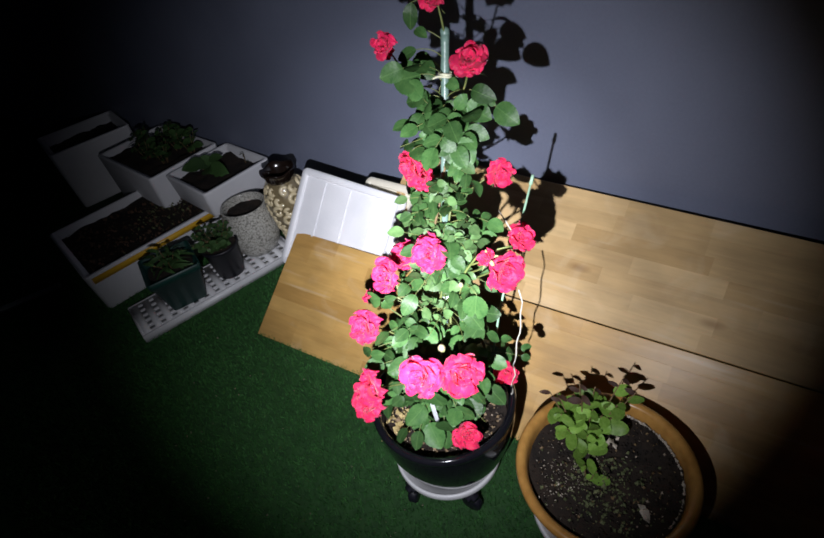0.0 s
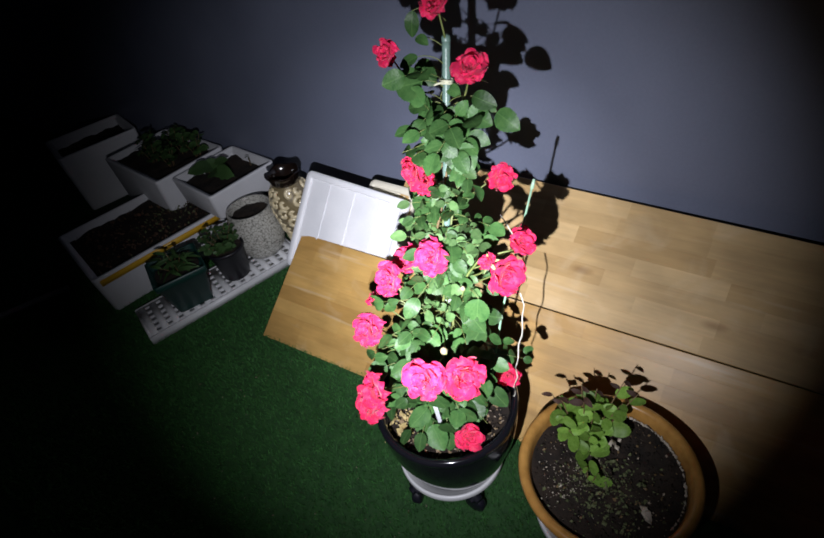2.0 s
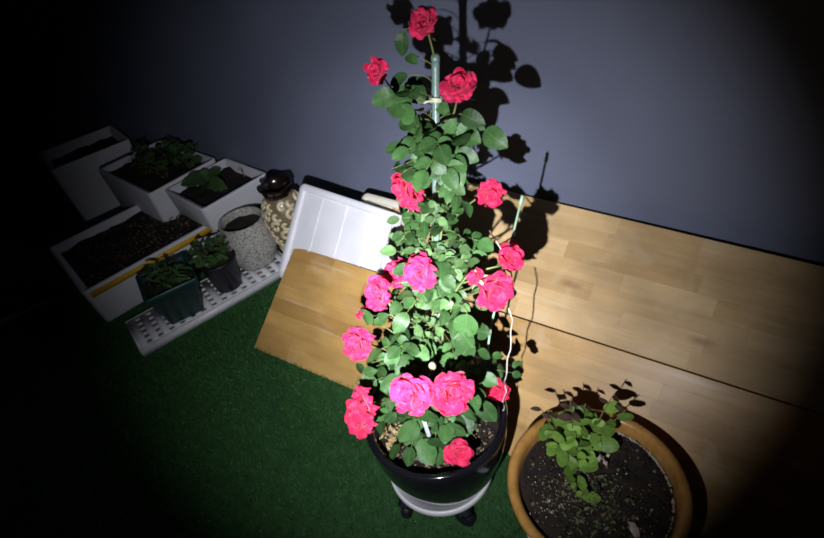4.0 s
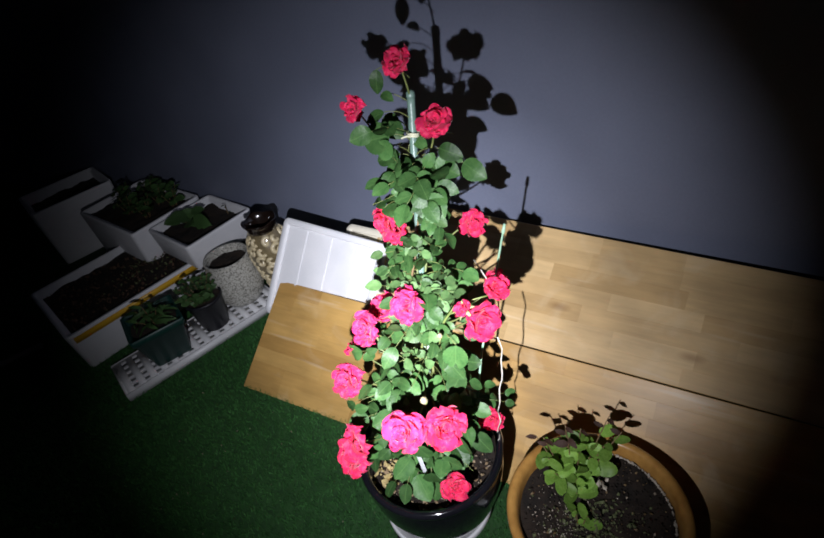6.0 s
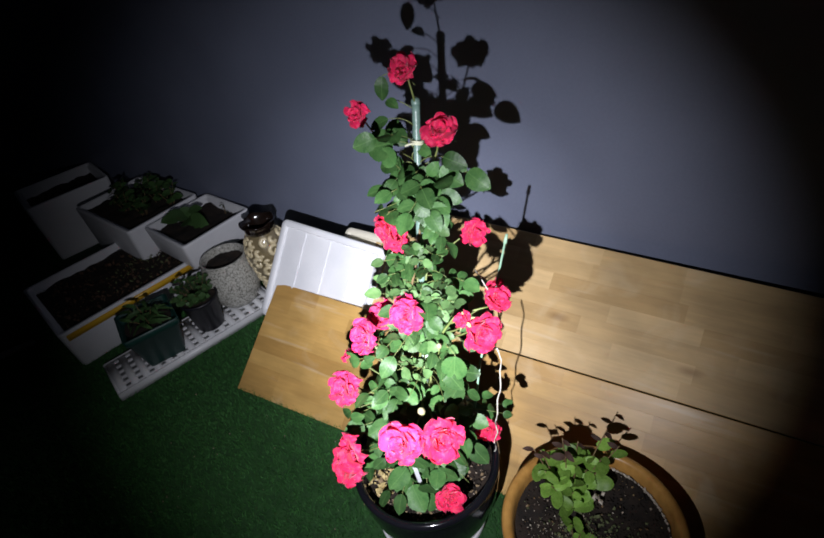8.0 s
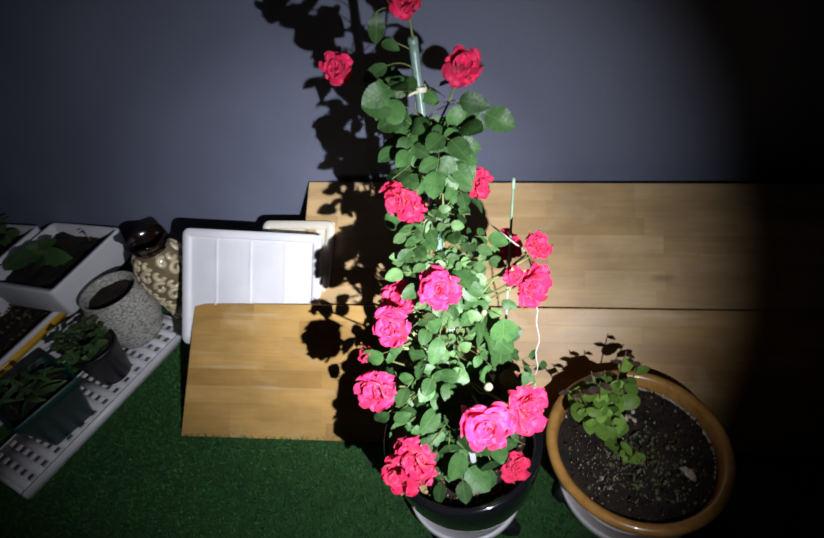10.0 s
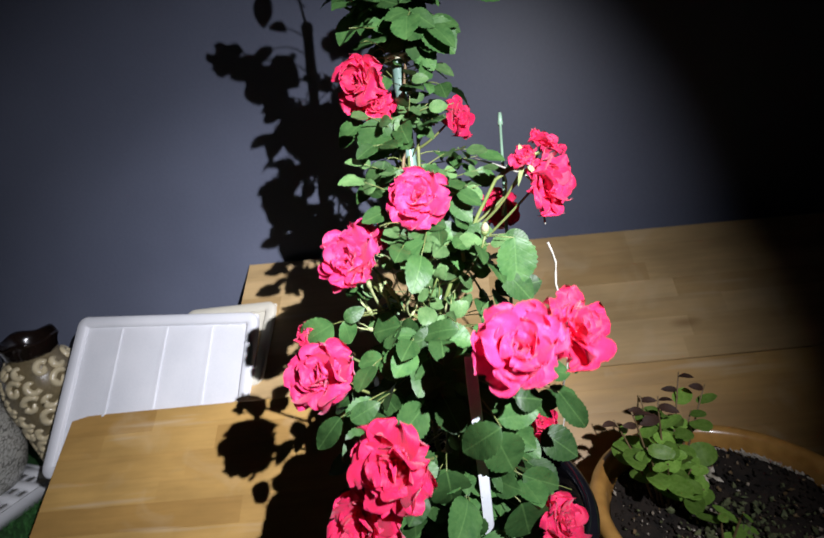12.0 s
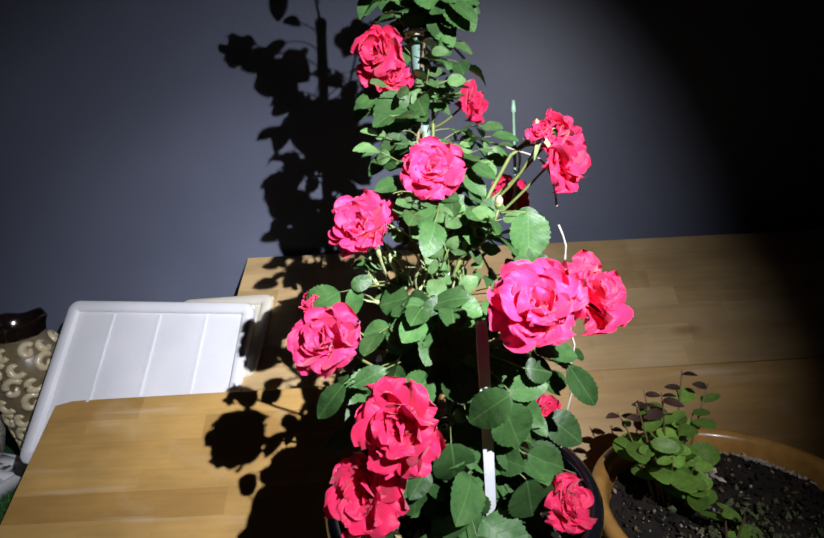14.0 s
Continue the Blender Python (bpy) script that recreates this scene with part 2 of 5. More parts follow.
def petal_paint(name, a, b):
    """Velvety petal: two tones, fine veins along its length, a pale foot, thin enough to glow."""
    m = surface(name, a, b, 3.2, 0.58, 0.0, 26, spread=0.20, sheen=0.2, through_light=0.22)
    n, l = m.node_tree.nodes, m.node_tree.links
    p = n["Principled BSDF"]
    p.inputs["Subsurface Weight"].default_value, p.inputs["Subsurface Scale"].default_value = 0.2, 0.004
    p.inputs["Subsurface Radius"].default_value = (1.0, 0.25, 0.4)
    co, mp, vein, bp = n.new("ShaderNodeTexCoord"), n.new("ShaderNodeMapping"), n.new("ShaderNodeTexNoise"), n.new("ShaderNodeBump")
    l.new(co.outputs["Object"], mp.inputs["Vector"])
    mp.inputs["Scale"].default_value = (26, 2.5, 2.5)
    l.new(mp.outputs[0], vein.inputs["Vector"])
    vein.inputs["Scale"].default_value, vein.inputs["Detail"].default_value, vein.inputs["Distortion"].default_value = 1.0, 4, 0.5
    bp.inputs["Strength"].default_value, bp.inputs["Distance"].default_value = 0.2, 0.015
    l.new(vein.outputs["Fac"], bp.inputs["Height"])
    l.new(bp.outputs[0], p.inputs["Normal"])
    dist, foot, mx = n.new("ShaderNodeVectorMath"), n.new("ShaderNodeMapRange"), n.new("ShaderNodeMix")
    dist.operation = "LENGTH"
    l.new(co.outputs["Object"], dist.inputs[0])
    l.new(dist.outputs["Value"], foot.inputs[0])
    foot.inputs[1].default_value, foot.inputs[2].default_value, foot.inputs[3].default_value, foot.inputs[4].default_value = 0.05, 0.22, 0.6, 0.0
    mx.data_type = "RGBA"
    l.new(foot.outputs[0], mx.inputs["Factor"])
    l.new(p.inputs["Base Color"].links[0].from_socket, mx.inputs["A"])
    mx.inputs["B"].default_value = (0.80, 0.34, 0.30, 1)
    l.new(mx.outputs["Result"], p.inputs["Base Color"])
    return m


PETAL_RED = petal_paint("crimson_petal", (0.66, 0.006, 0.066), (0.90, 0.018, 0.135))
# pinker copy of the crimson: overexposure in the torch's hot centre, put into colour
PETAL_LIT_PINK = petal_paint("lit_pink_petal", (0.67, 0.012, 0.110), (0.91, 0.040, 0.200))
CORE = surface("rose_heart", (0.55, 0.006, 0.08), (0.72, 0.012, 0.125), 40, 0.5, 0.2, 160, through_light=0.3)
SEPAL = surface("sepal", (0.10, 0.17, 0.04), (0.22, 0.26, 0.08), 40, 0.5, 0.1, 200)
LEAF = veined("rose_leaf", (0.025, 0.078, 0.021), (0.068, 0.148, 0.042))
# paler rose leaf: torchlight on the bush's middle is painted into its colour
LEAF_LIT = veined("lit_rose_leaf", (0.050, 0.118, 0.036), (0.120, 0.205, 0.076))
LEAF_ROUND = surface("round_leaf", (0.105, 0.220, 0.026), (0.220, 0.370, 0.075), 3, 0.42, 0.0, 12, spread=0.42, through_light=0.28)
LEAF_DARK = surface("maroon_leaf", (0.022, 0.010, 0.008), (0.048, 0.025, 0.015), 30, 0.65, 0.15, 160, spread=0.25)
for m in (LEAF_DARK, LEAF_ROUND):
    m.node_tree.nodes["Principled BSDF"].inputs["Specular IOR Level"].default_value = 0.2
LEAF_DULL = surface("dull_leaf", (0.03, 0.075, 0.022), (0.06, 0.125, 0.035), 30, 0.5, 0.15, 160, spread=0.3)
CANE = surface("rose_cane", (0.09, 0.13, 0.035), (0.20, 0.22, 0.07), 30, 0.5, 0.2, 200)
TWIG = surface("brown_twig", (0.10, 0.06, 0.025), (0.22, 0.15, 0.07), 30, 0.6, 0.2, 200)
STAKE = surface("green_coated_stake", (0.12, 0.20, 0.165), (0.18, 0.28, 0.235), 40, 0.35, 0.2, 220)
STAKE_PALE = surface("pale_green_stake", (0.22, 0.42, 0.27), (0.34, 0.52, 0.37), 40, 0.35, 0.1, 220)
TIE = surface("pale_tie", (0.55, 0.55, 0.38), (0.68, 0.68, 0.5), 60, 0.6, 0.1)
WIRE = surface("cream_coated_wire", (0.48, 0.45, 0.38), (0.62, 0.60, 0.52), 30, 0.4, 0.05)
WHITE_STICK = surface("white_stick", (0.68, 0.72, 0.76), (0.82, 0.84, 0.86), 30, 0.3, 0.05)
CLEAR_PLASTIC = surface("milky_green_plastic", (0.46, 0.58, 0.52), (0.60, 0.70, 0.64), 40, 0.2, 0.05, coat=0.3)
GREEN_POT = surface("green_plastic", (0.006, 0.035, 0.03), (0.012, 0.055, 0.045), 12, 0.4, 0.05)
NURSERY = surface("black_plastic", (0.006, 0.006, 0.010), (0.014, 0.014, 0.02), 20, 0.45, 0.05)
SPECKLE = speckled("speckled_glaze", (0.50, 0.49, 0.44), (0.13, 0.125, 0.11), 70, 0.02)
VASE_GROUND = surface("olive_brown_glaze", (0.12, 0.095, 0.05), (0.22, 0.17, 0.09), 30, 0.3, 0.2, 120, coat=0.4)
SCROLL = surface("cream_relief", (0.54, 0.45, 0.27), (0.70, 0.60, 0.39), 40, 0.3, 0.2, 150, coat=0.4)
DULL_METAL = surface("dull_pipe", (0.30, 0.32, 0.32), (0.42, 0.44, 0.44), 20, 0.5, 0.05)


# ---------------------------------------------------------------- mesh helpers
def mesh_of(name, bm, material, smooth=True):
    me = bpy.data.meshes.new(name)
    bm.to_mesh(me)
    bm.free()
    me.materials.append(material)
    if smooth:
        for f in me.polygons:
            f.use_smooth = True
    return me


def part(name, bm, material, parent=None, label="", smooth=True, m=None):
    ob = new(name, mesh_of(name, bm, material, smooth))
    ob.parent = parent
    if m is not None:
        ob.matrix_basis = m
    return tagged(ob, label)


def thing(name, m, label, category, group="", kind=""):
    ob = new(name)
    ob.empty_display_size = 0.05
    ob.matrix_basis = m
    return tagged(ob, label, category, group, kind)


def lathe(profile, seg=64, ripple=None, top=False, bottom=True):
    """A turned body; profile: (radius, height) from outside bottom over the rim to the inside."""
    bm = bmesh.new()
    rings = []
    for r, z in profile:
        ring = []
        for i in range(seg):
            a = 2 * math.pi * i / seg
            k, dz = ripple(a, z) if ripple else (1.0, 0.0)
            ring.append(bm.verts.new((r * k * math.cos(a), r * k * math.sin(a), z + dz)))
        rings.append(ring)
    for lo, hi in zip(rings, rings[1:]):
        for i in range(seg):
            j = (i + 1) % seg
            bm.faces.new((lo[i], lo[j], hi[j], hi[i]))
    if bottom:
        bm.faces.new(rings[0][::-1])
    if top:
        bm.faces.new(rings[-1])
    return bm


def tube(points, radii, seg=8, bm=None):
    """A tapered tube through points."""
    bm = bm or bmesh.new()
    pts = [Vector(p) for p in points]
    rings = []
    for i, p in enumerate(pts):
        d = (pts[min(i + 1, len(pts) - 1)] - pts[max(i - 1, 0)]).normalized()
        a = d.orthogonal().normalized() if abs(d.z) > 0.99 else d.cross(Vector((0, 0, 1))).normalized()
        b = d.cross(a)
        r = radii[i] if isinstance(radii, (list, tuple)) else radii
        rings.append([bm.verts.new(p + r * (math.cos(2 * math.pi * k / seg) * a + math.sin(2 * math.pi * k / seg) * b)) for k in range(seg)])
    for lo, hi in zip(rings, rings[1:]):
        for k in range(seg):
            j = (k + 1) % seg
            bm.faces.new((lo[k], lo[j], hi[j], hi[k]))
    bm.faces.new(rings[0][::-1])
    bm.faces.new(rings[-1])
    return bm


def bend(p0, p1, p2, n=8):
    p0, p1, p2 = Vector(p0), Vector(p1), Vector(p2)
    return [(1 - t) ** 2 * p0 + 2 * t * (1 - t) * p1 + t * t * p2 for t in (i / n for i in range(n + 1))]


def block(size, bevel=0.003, at=(0, 0, 0)):
    bm = bmesh.new()
    bmesh.ops.create_cube(bm, size=1, matrix=Matrix.Translation(at) @ Matrix.Diagonal((*size, 1)))
    if bevel:
        bmesh.ops.bevel(bm, geom=bm.edges[:], offset=bevel, segments=2, affect="EDGES")
    return bm


def crumbs(count, place, lo, hi, seed):
    """Many small uneven lumps in one mesh."""
    rng = random.Random(seed)
    verts, faces = [], []
    for _ in range(count):
        x, y, z = place(rng)
        s = lo + (hi - lo) * rng.random() ** 2.2
        turn = Euler([rng.uniform(0, 6.28) for _ in range(3)]).to_matrix()
        k = len(verts)
        for v in ((1, 0, 0), (-1, 0, 0), (0, 0.7, 0), (0, -0.7, 0), (0, 0, 0.5), (0, 0, -0.5)):
            w = turn @ (Vector(v) * s * rng.uniform(0.7, 1.3))
            verts.append((x + w.x, y + w.y, z + w.z))
        for a, b, c in ((0, 2, 4), (2, 1, 4), (1, 3, 4), (3, 0, 4), (2, 0, 5), (1, 2, 5), (3, 1, 5), (0, 3, 5)):
            faces.append((k + a, k + b, k + c))
    me = bpy.data.meshes.new("crumbs")
    me.from_pydata(verts, [], faces)
    return me


def soil_disc(radius, height, rough, seed):
    """A round bed of soil with an uneven top."""
    bm = bmesh.new()
    rings, seg = 14, 48
    centre = bm.verts.new((0, 0, height))
    last = None
    for i in range(1, rings + 1):
        r = radius * i / rings
        ring = []
        for k in range(seg):
            a = 2 * math.pi * k / seg
            p = Vector((r * math.cos(a), r * math.sin(a), 0))
            ring.append(bm.verts.new((p.x, p.y, height + rough * noise.noise(p * 28 + Vector((seed, 0, 0))) + rough * 0.6 * noise.noise(p * 80))))
        for k in range(seg):
            j = (k + 1) % seg
            if last:
                bm.faces.new((last[k], last[j], ring[j], ring[k]))
            else:
                bm.faces.new((centre, ring[k], ring[j]))
        last = ring
    return bm


# ---------------------------------------------------------------- the setting
wall = part("wall_north", block((14, 0.2, 3.4), 0.004, (0, 0.1, 1.7)), WALL, smooth=False)
tagged(wall, "smooth blue-grey painted wall behind the plants", "wall", kind="structure")

bm = bmesh.new()
bmesh.ops.create_grid(bm, x_segments=40, y_segments=40, size=30, matrix=Matrix.Translation((0, -29.9, 0)))
ground = tagged(part("ground", bm, TURF, smooth=False), "dark green artificial turf", "turf", kind="structure")


def turf_blades():
    rng = np.random.default_rng(3)
    n = 110000
    x, y = rng.uniform(-2.3, 0.9, n), rng.uniform(-1.65, -0.30, n)
    a, h, w = rng.uniform(0, 2 * np.pi, n), rng.uniform(0.008, 0.019, n), rng.uniform(0.0011, 0.0022, n)
    lean, b = rng.uniform(0.0, 0.013, n), rng.uniform(0, 2 * np.pi, n)
    v = np.empty((n, 3, 3))
    v[:, 0] = np.stack([x - w * np.cos(a), y - w * np.sin(a), np.zeros(n)], 1)
    v[:, 1] = np.stack([x + w * np.cos(a), y + w * np.sin(a), np.zeros(n)], 1)
    v[:, 2] = np.stack([x + lean * np.cos(b), y + lean * np.sin(b), h], 1)
    me = bpy.data.meshes.new("turf_blades")
    me.from_pydata(v.reshape(-1, 3).tolist(), [], np.arange(3 * n).reshape(-1, 3).tolist())
    me.materials.append(BLADE)
    return tagged(new("turf_blades", me), "short dark green artificial grass pile", "turf", kind="stuff")


turf_blades()


def board(bl, br, tr, tl, thick, rows, material, seed, label):
    """A wide leaning panel between four front corners, glued up from staves of uneven length."""
    bl, br, tr, tl = map(Vector, (bl, br, tr, tl))
    e1 = (br - bl + tr - tl).normalized()
    nrm = e1.cross(tl - bl).normalized()
    e2 = nrm.cross(e1)
    m = Matrix((e1, e2, nrm)).transposed().to_4x4()
    m.translation = bl
    inv = m.inverted()
    rng = random.Random(seed)
    length = (br - bl).length
    panel = thing("wooden_board", m, label, "board")
    for row in range(rows):
        v0, v1 = row / rows, (row + 1) / rows
        u = 0.0
        while u < 1:
            u1 = u + rng.uniform(0.20, 0.42) * (rng.uniform(0.3, 1) if u == 0 else 1) / length
            u1 = 1.0 if u1 > 1 - 0.10 / length else u1
            bm = bmesh.new()
            cols, lift = 4, rng.uniform(-0.00012, 0.00012)
            rings = []
            for i in range(cols + 1):
                a = u + (u1 - u) * i / cols
                pts = [inv @ (bl * (1 - a) * (1 - v) + br * a * (1 - v) + tr * a * v + tl * (1 - a) * v) for v in (v0, v1)]
                end = 0.00015 if i in (0, cols) else 0
                low, high = 0.0018 if row == 0 else 0.00022, 0.0018 if row == rows - 1 else 0.00022
                y0, y1 = pts[0].y + 0.00002, pts[1].y - 0.00002
                z0, z1 = pts[0].z + lift, pts[1].z + lift
                x0, x1 = pts[0].x, pts[1].x
                rings.append([bm.verts.new(q) for q in ((x0, y0, z0 - thick), (x0, y0, z0 - low - end), (x0, y0 + low, z0 - end), (x1, y1 - high, z1 - end), (x1, y1, z1 - high - end), (x1, y1, z1 - thick))])
            for lo, hi in zip(rings, rings[1:]):
                for k in range(6):
                    bm.faces.new((lo[k], hi[k], hi[(k + 1) % 6], lo[(k + 1) % 6]))
            bm.faces.new(rings[0])
            bm.faces.new(rings[-1][::-1])
            bmesh.ops.recalc_face_normals(bm, faces=bm.faces[:])
            part("stave", bm, material, panel, smooth=False)
            u = u1
    return panel


board((-0.965, -0.729, 0.002), (1.05, -0.572, 0.002), (1.05, -0.33, 0.295), (-0.98, -0.369, 0.263), 0.019, 8, WOOD, 3,
      "honey-coloured glued rubberwood board leaning low on the turf")
board((-0.60, -0.3445, 0.2562), (1.4, -0.3228, 0.3046), (1.4, -0.066, 0.492), (-0.597, -0.014, 0.513), 0.018, 7, WOOD_PALE, 8,
      "pale glued rubberwood board leaning against the wall above a lower one")


def foam_lid(tl, tr, bl, material, ribs, label):
    """A styrofoam box lid seen from its inside: raised rim and shallow ribs, rounded corners."""
    tl, tr, bl = map(Vector, (tl, tr, bl))
    e1, w = (tr - tl).normalized(), (tr - tl).length
    nrm = e1.cross(tl - bl).normalized()
    e2 = nrm.cross(e1)
    h = (tl - bl).dot(e2)
    m = Matrix((e1, e2, nrm)).transposed().to_4x4()
    m.translation = tl - e2 * h
    lid = thing("styrofoam_lid", m, label, "box lid")
    part("panel", block((w - 0.004, h - 0.004, 0.010), 0.003, (w / 2, h / 2, -0.015)), material, lid, smooth=False)

    def ring(inset, depth):
        pts = []
        for cx, cy, a0 in ((w - 0.025, h - 0.025, 0), (0.025, h - 0.025, 90), (0.025, 0.025, 180), (w - 0.025, 0.025, 270)):
            for k in range(5):
                a = radians(a0 + 22.5 * k)
                r = 0.025 - min(inset, 0.02)
                sx, sy = (1 if cx > w / 2 else -1), (1 if cy > h / 2 else -1)
                ex = max(0, inset - 0.02)
                pts.append((cx - sx * ex + r * math.cos(a), cy - sy * ex + r * math.sin(a), depth))
        return pts
    bm = bmesh.new()
    loops = [[bm.verts.new(p) for p in ring(i, d)] for i, d in ((0, -0.020), (0, -0.003), (0.003, 0), (0.024, 0), (0.027, -0.003), (0.030, -0.013))]
    for lo, hi in zip(loops, loops[1:]):
        for k in range(20):
            j = (k + 1) % 20
            bm.faces.new((lo[k], lo[j], hi[j], hi[k]))
    bmesh.ops.recalc_face_normals(bm, faces=bm.faces[:])
    part("rim", bm, material, lid)
    for k in range(ribs):
        x = w * (k + 1) / (ribs + 1)
        part("rib", block((0.012, h - 0.066, 0.007), 0.0025, (x, h / 2, -0.010)), material, lid, smooth=False)
    return lid


foam_lid((-1.010, -0.215, 0.474), (-0.512, -0.205, 0.436), (-1.031, -0.472, 0.163), FOAM, 3, "white ribbed styrofoam lid tucked behind a wooden board")
foam_lid((-0.76, -0.120, 0.430), (-0.488, -0.135, 0.438), (-0.733, -0.305, 0.281), FOAM_CREAM, 2, "cream styrofoam lid behind a white one")


# ---------------------------------------------------------------- pots by the wooden boards
def caddy(name, x, y, radius, top, turn, label):
    c = thing(name, pose(x, y, 0, 0, 0, turn), label, "plant caddy")
    part("ring", lathe([(radius - 0.012, top - 0.018), (radius - 0.003, top - 0.017), (radius, top - 0.010), (radius, top + 0.004), (radius - 0.003, top + 0.008),
                        (radius - 0.008, top + 0.007), (radius - 0.011, top), (radius - 0.03, top - 0.003), (radius - 0.03, top - 0.012)], 72, bottom=False), PLASTIC, c)
    part("plate", lathe([(radius - 0.031, top - 0.012), (radius - 0.031, top - 0.006), (0.03, top - 0.005)], 56, top=True), PLASTIC, c)
    for k in range(5):
        a = 2 * math.pi * k / 5
        px, py = (radius - 0.010) * math.cos(a), (radius - 0.010) * math.sin(a)
        bm = block((0.040, 0.036, 0.034), 0.009, (px, py, top - 0.032))
        fork = part("caster", bm, RUBBER, c)
        bm = lathe([(0.010, -0.013), (0.025, -0.012), (0.028, -0.008), (0.028, 0.008), (0.025, 0.012), (0.010, 0.013)], 24, top=True)
        part("wheel", bm, RUBBER, fork, m=Matrix.Translation((px, py, 0.028)) @ pose(0, 0, 0, 90, 0, math.degrees(a) + 35))
    return c


caddy("plant_caddy", 0.0, -0.806, 0.150, 0.096, -104, "round white plastic plant caddy on black casters")
caddy("plant_caddy", 0.408, -0.733, 0.168, 0.070, 50, "round white plastic plant caddy under the ochre pot")

POT = Vector((0.014, -0.802, 0.0))
pot = thing("plant_pot", Matrix.Translation(POT), "glossy black glazed pot holding the climbing rose", "plant pot")
part("body", lathe([(0.105, 0.097), (0.118, 0.098), (0.128, 0.106), (0.152, 0.16), (0.172, 0.23), (0.180, 0.29), (0.1815, 0.327)], 96), BLACK_GLAZE, pot)
part("rim", lathe([(0.178, 0.324), (0.1825, 0.330), (0.1835, 0.339), (0.180, 0.347), (0.173, 0.349), (0.166, 0.345), (0.1635, 0.337), (0.161, 0.300), (0.1565, 0.245)], 96, bottom=False), BLACK_GLAZE, pot)
soil = part("soil", soil_disc(0.1585, 0.276, 0.010, 1.0), SOIL, pot)


def on_soil(radius, height):
    def place(rng):
        a, r = rng.uniform(0, 6.283), radius * math.sqrt(rng.random())
        return r * math.cos(a), r * math.sin(a), height + rng.uniform(-0.002, 0.006)
    return place


def scatter(parent, name, me, material, label):
    me.materials.append(material)
    ob = new(name, me)
    ob.parent = parent
    return tagged(ob, label, kind="stuff")


scatter(pot, "bark", crumbs(230, on_soil(0.145, 0.280), 0.004, 0.012, 5), CHIP, "tan bark chips on the soil")
scatter(pot, "straw", crumbs(60, lambda rng: (rng.gauss(-0.085, 0.03), rng.gauss(-0.085, 0.03), 0.284 + rng.uniform(-0.002, 0.006)), 0.005, 0.014, 61), STRAW, "yellow straw on the soil")
scatter(pot, "grit", crumbs(260, on_soil(0.145, 0.279), 0.002, 0.005, 6), PERLITE, "pale crumbs on the soil")

bowl = thing("plant_pot", pose(0.408, -0.733, 0), "wide ochre glazed pot with a young shrub", "plant pot")
part("body", lathe([(0.115, 0.068), (0.128, 0.070), (0.135, 0.080), (0.158, 0.13), (0.172, 0.19), (0.178, 0.228)], 96), OCHRE_GLAZE, bowl)
part("rim", lathe([(0.176, 0.224), (0.190, 0.229), (0.2005, 0.238), (0.204, 0.249), (0.202, 0.258), (0.195, 0.263), (0.186, 0.262), (0.1795, 0.255), (0.176, 0.24), (0.170, 0.20)], 96, bottom=False), OCHRE_GLAZE, bowl)
part("soil", soil_disc(0.173, 0.226, 0.014, 7.0), SOIL, bowl)
scatter(bowl, "grit", crumbs(80, on_soil(0.163, 0.231), 0.001, 0.0044, 8), PERLITE, "pale crumbs on the soil")
scatter(bowl, "clod", crumbs(1500, on_soil(0.166, 0.227), 0.002, 0.007, 18), SOIL, "dark lumps of soil")
scatter(bowl, "grit", crumbs(130, lambda rng: (rng.gauss(-0.07, 0.04), rng.gauss(-0.06, 0.05), 0.232 + rng.uniform(-0.001, 0.004)), 0.0012, 0.0042, 41), CRUST, "pale crumbs on the soil")
scatter(bowl, "bark", crumbs(110, on_soil(0.160, 0.230), 0.002, 0.006, 44), TWIG, "brown bark bits on the soil")
scatter(bowl, "crust", crumbs(320, lambda rng: (lambda a: (0.168 * math.cos(a), 0.168 * math.sin(a), 0.229 + rng.uniform(0, 0.005)))(radians(rng.gauss(55, 38))), 0.0015, 0.006, 31), CRUST, "pale lime crust at the rim")
scatter(bowl, "moss", crumbs(420, lambda rng: (rng.gauss(0.01, 0.06), rng.gauss(-0.045, 0.045), 0.231 + rng.uniform(-0.002, 0.006)), 0.002, 0.0085, 32), MOSS, "dull green moss and seedlings on the soil")
scatter(pot, "clod", crumbs(700, on_soil(0.152, 0.277), 0.003, 0.009, 19), SOIL, "dark lumps of soil")
scatter(bowl, "dry_leaf", crumbs(4, lambda rng: (0.108 + rng.uniform(-0.009, 0.009), -0.052 + rng.uniform(-0.009, 0.009), 0.237), 0.013, 0.020, 12), CRUST, "curled dry leaf")
scatter(bowl, "dry_leaf", crumbs(5, lambda rng: (-0.010 + rng.uniform(-0.012, 0.012), 0.074 + rng.uniform(-0.016, 0.016), 0.252 + rng.uniform(-0.01, 0.01)), 0.008, 0.014, 15), CRUST, "pale withered leaves under the shrub")


litter = crumbs(150, lambda rng: (rng.uniform(-1.2, 0.3), rng.uniform(-1.5, -0.7), rng.uniform(0.008, 0.017)), 0.0012, 0.0042, 77)
litter.materials.append(PERLITE)
tagged(new("litter", litter), "tiny pale specks scattered on the turf", "litter", kind="stuff")


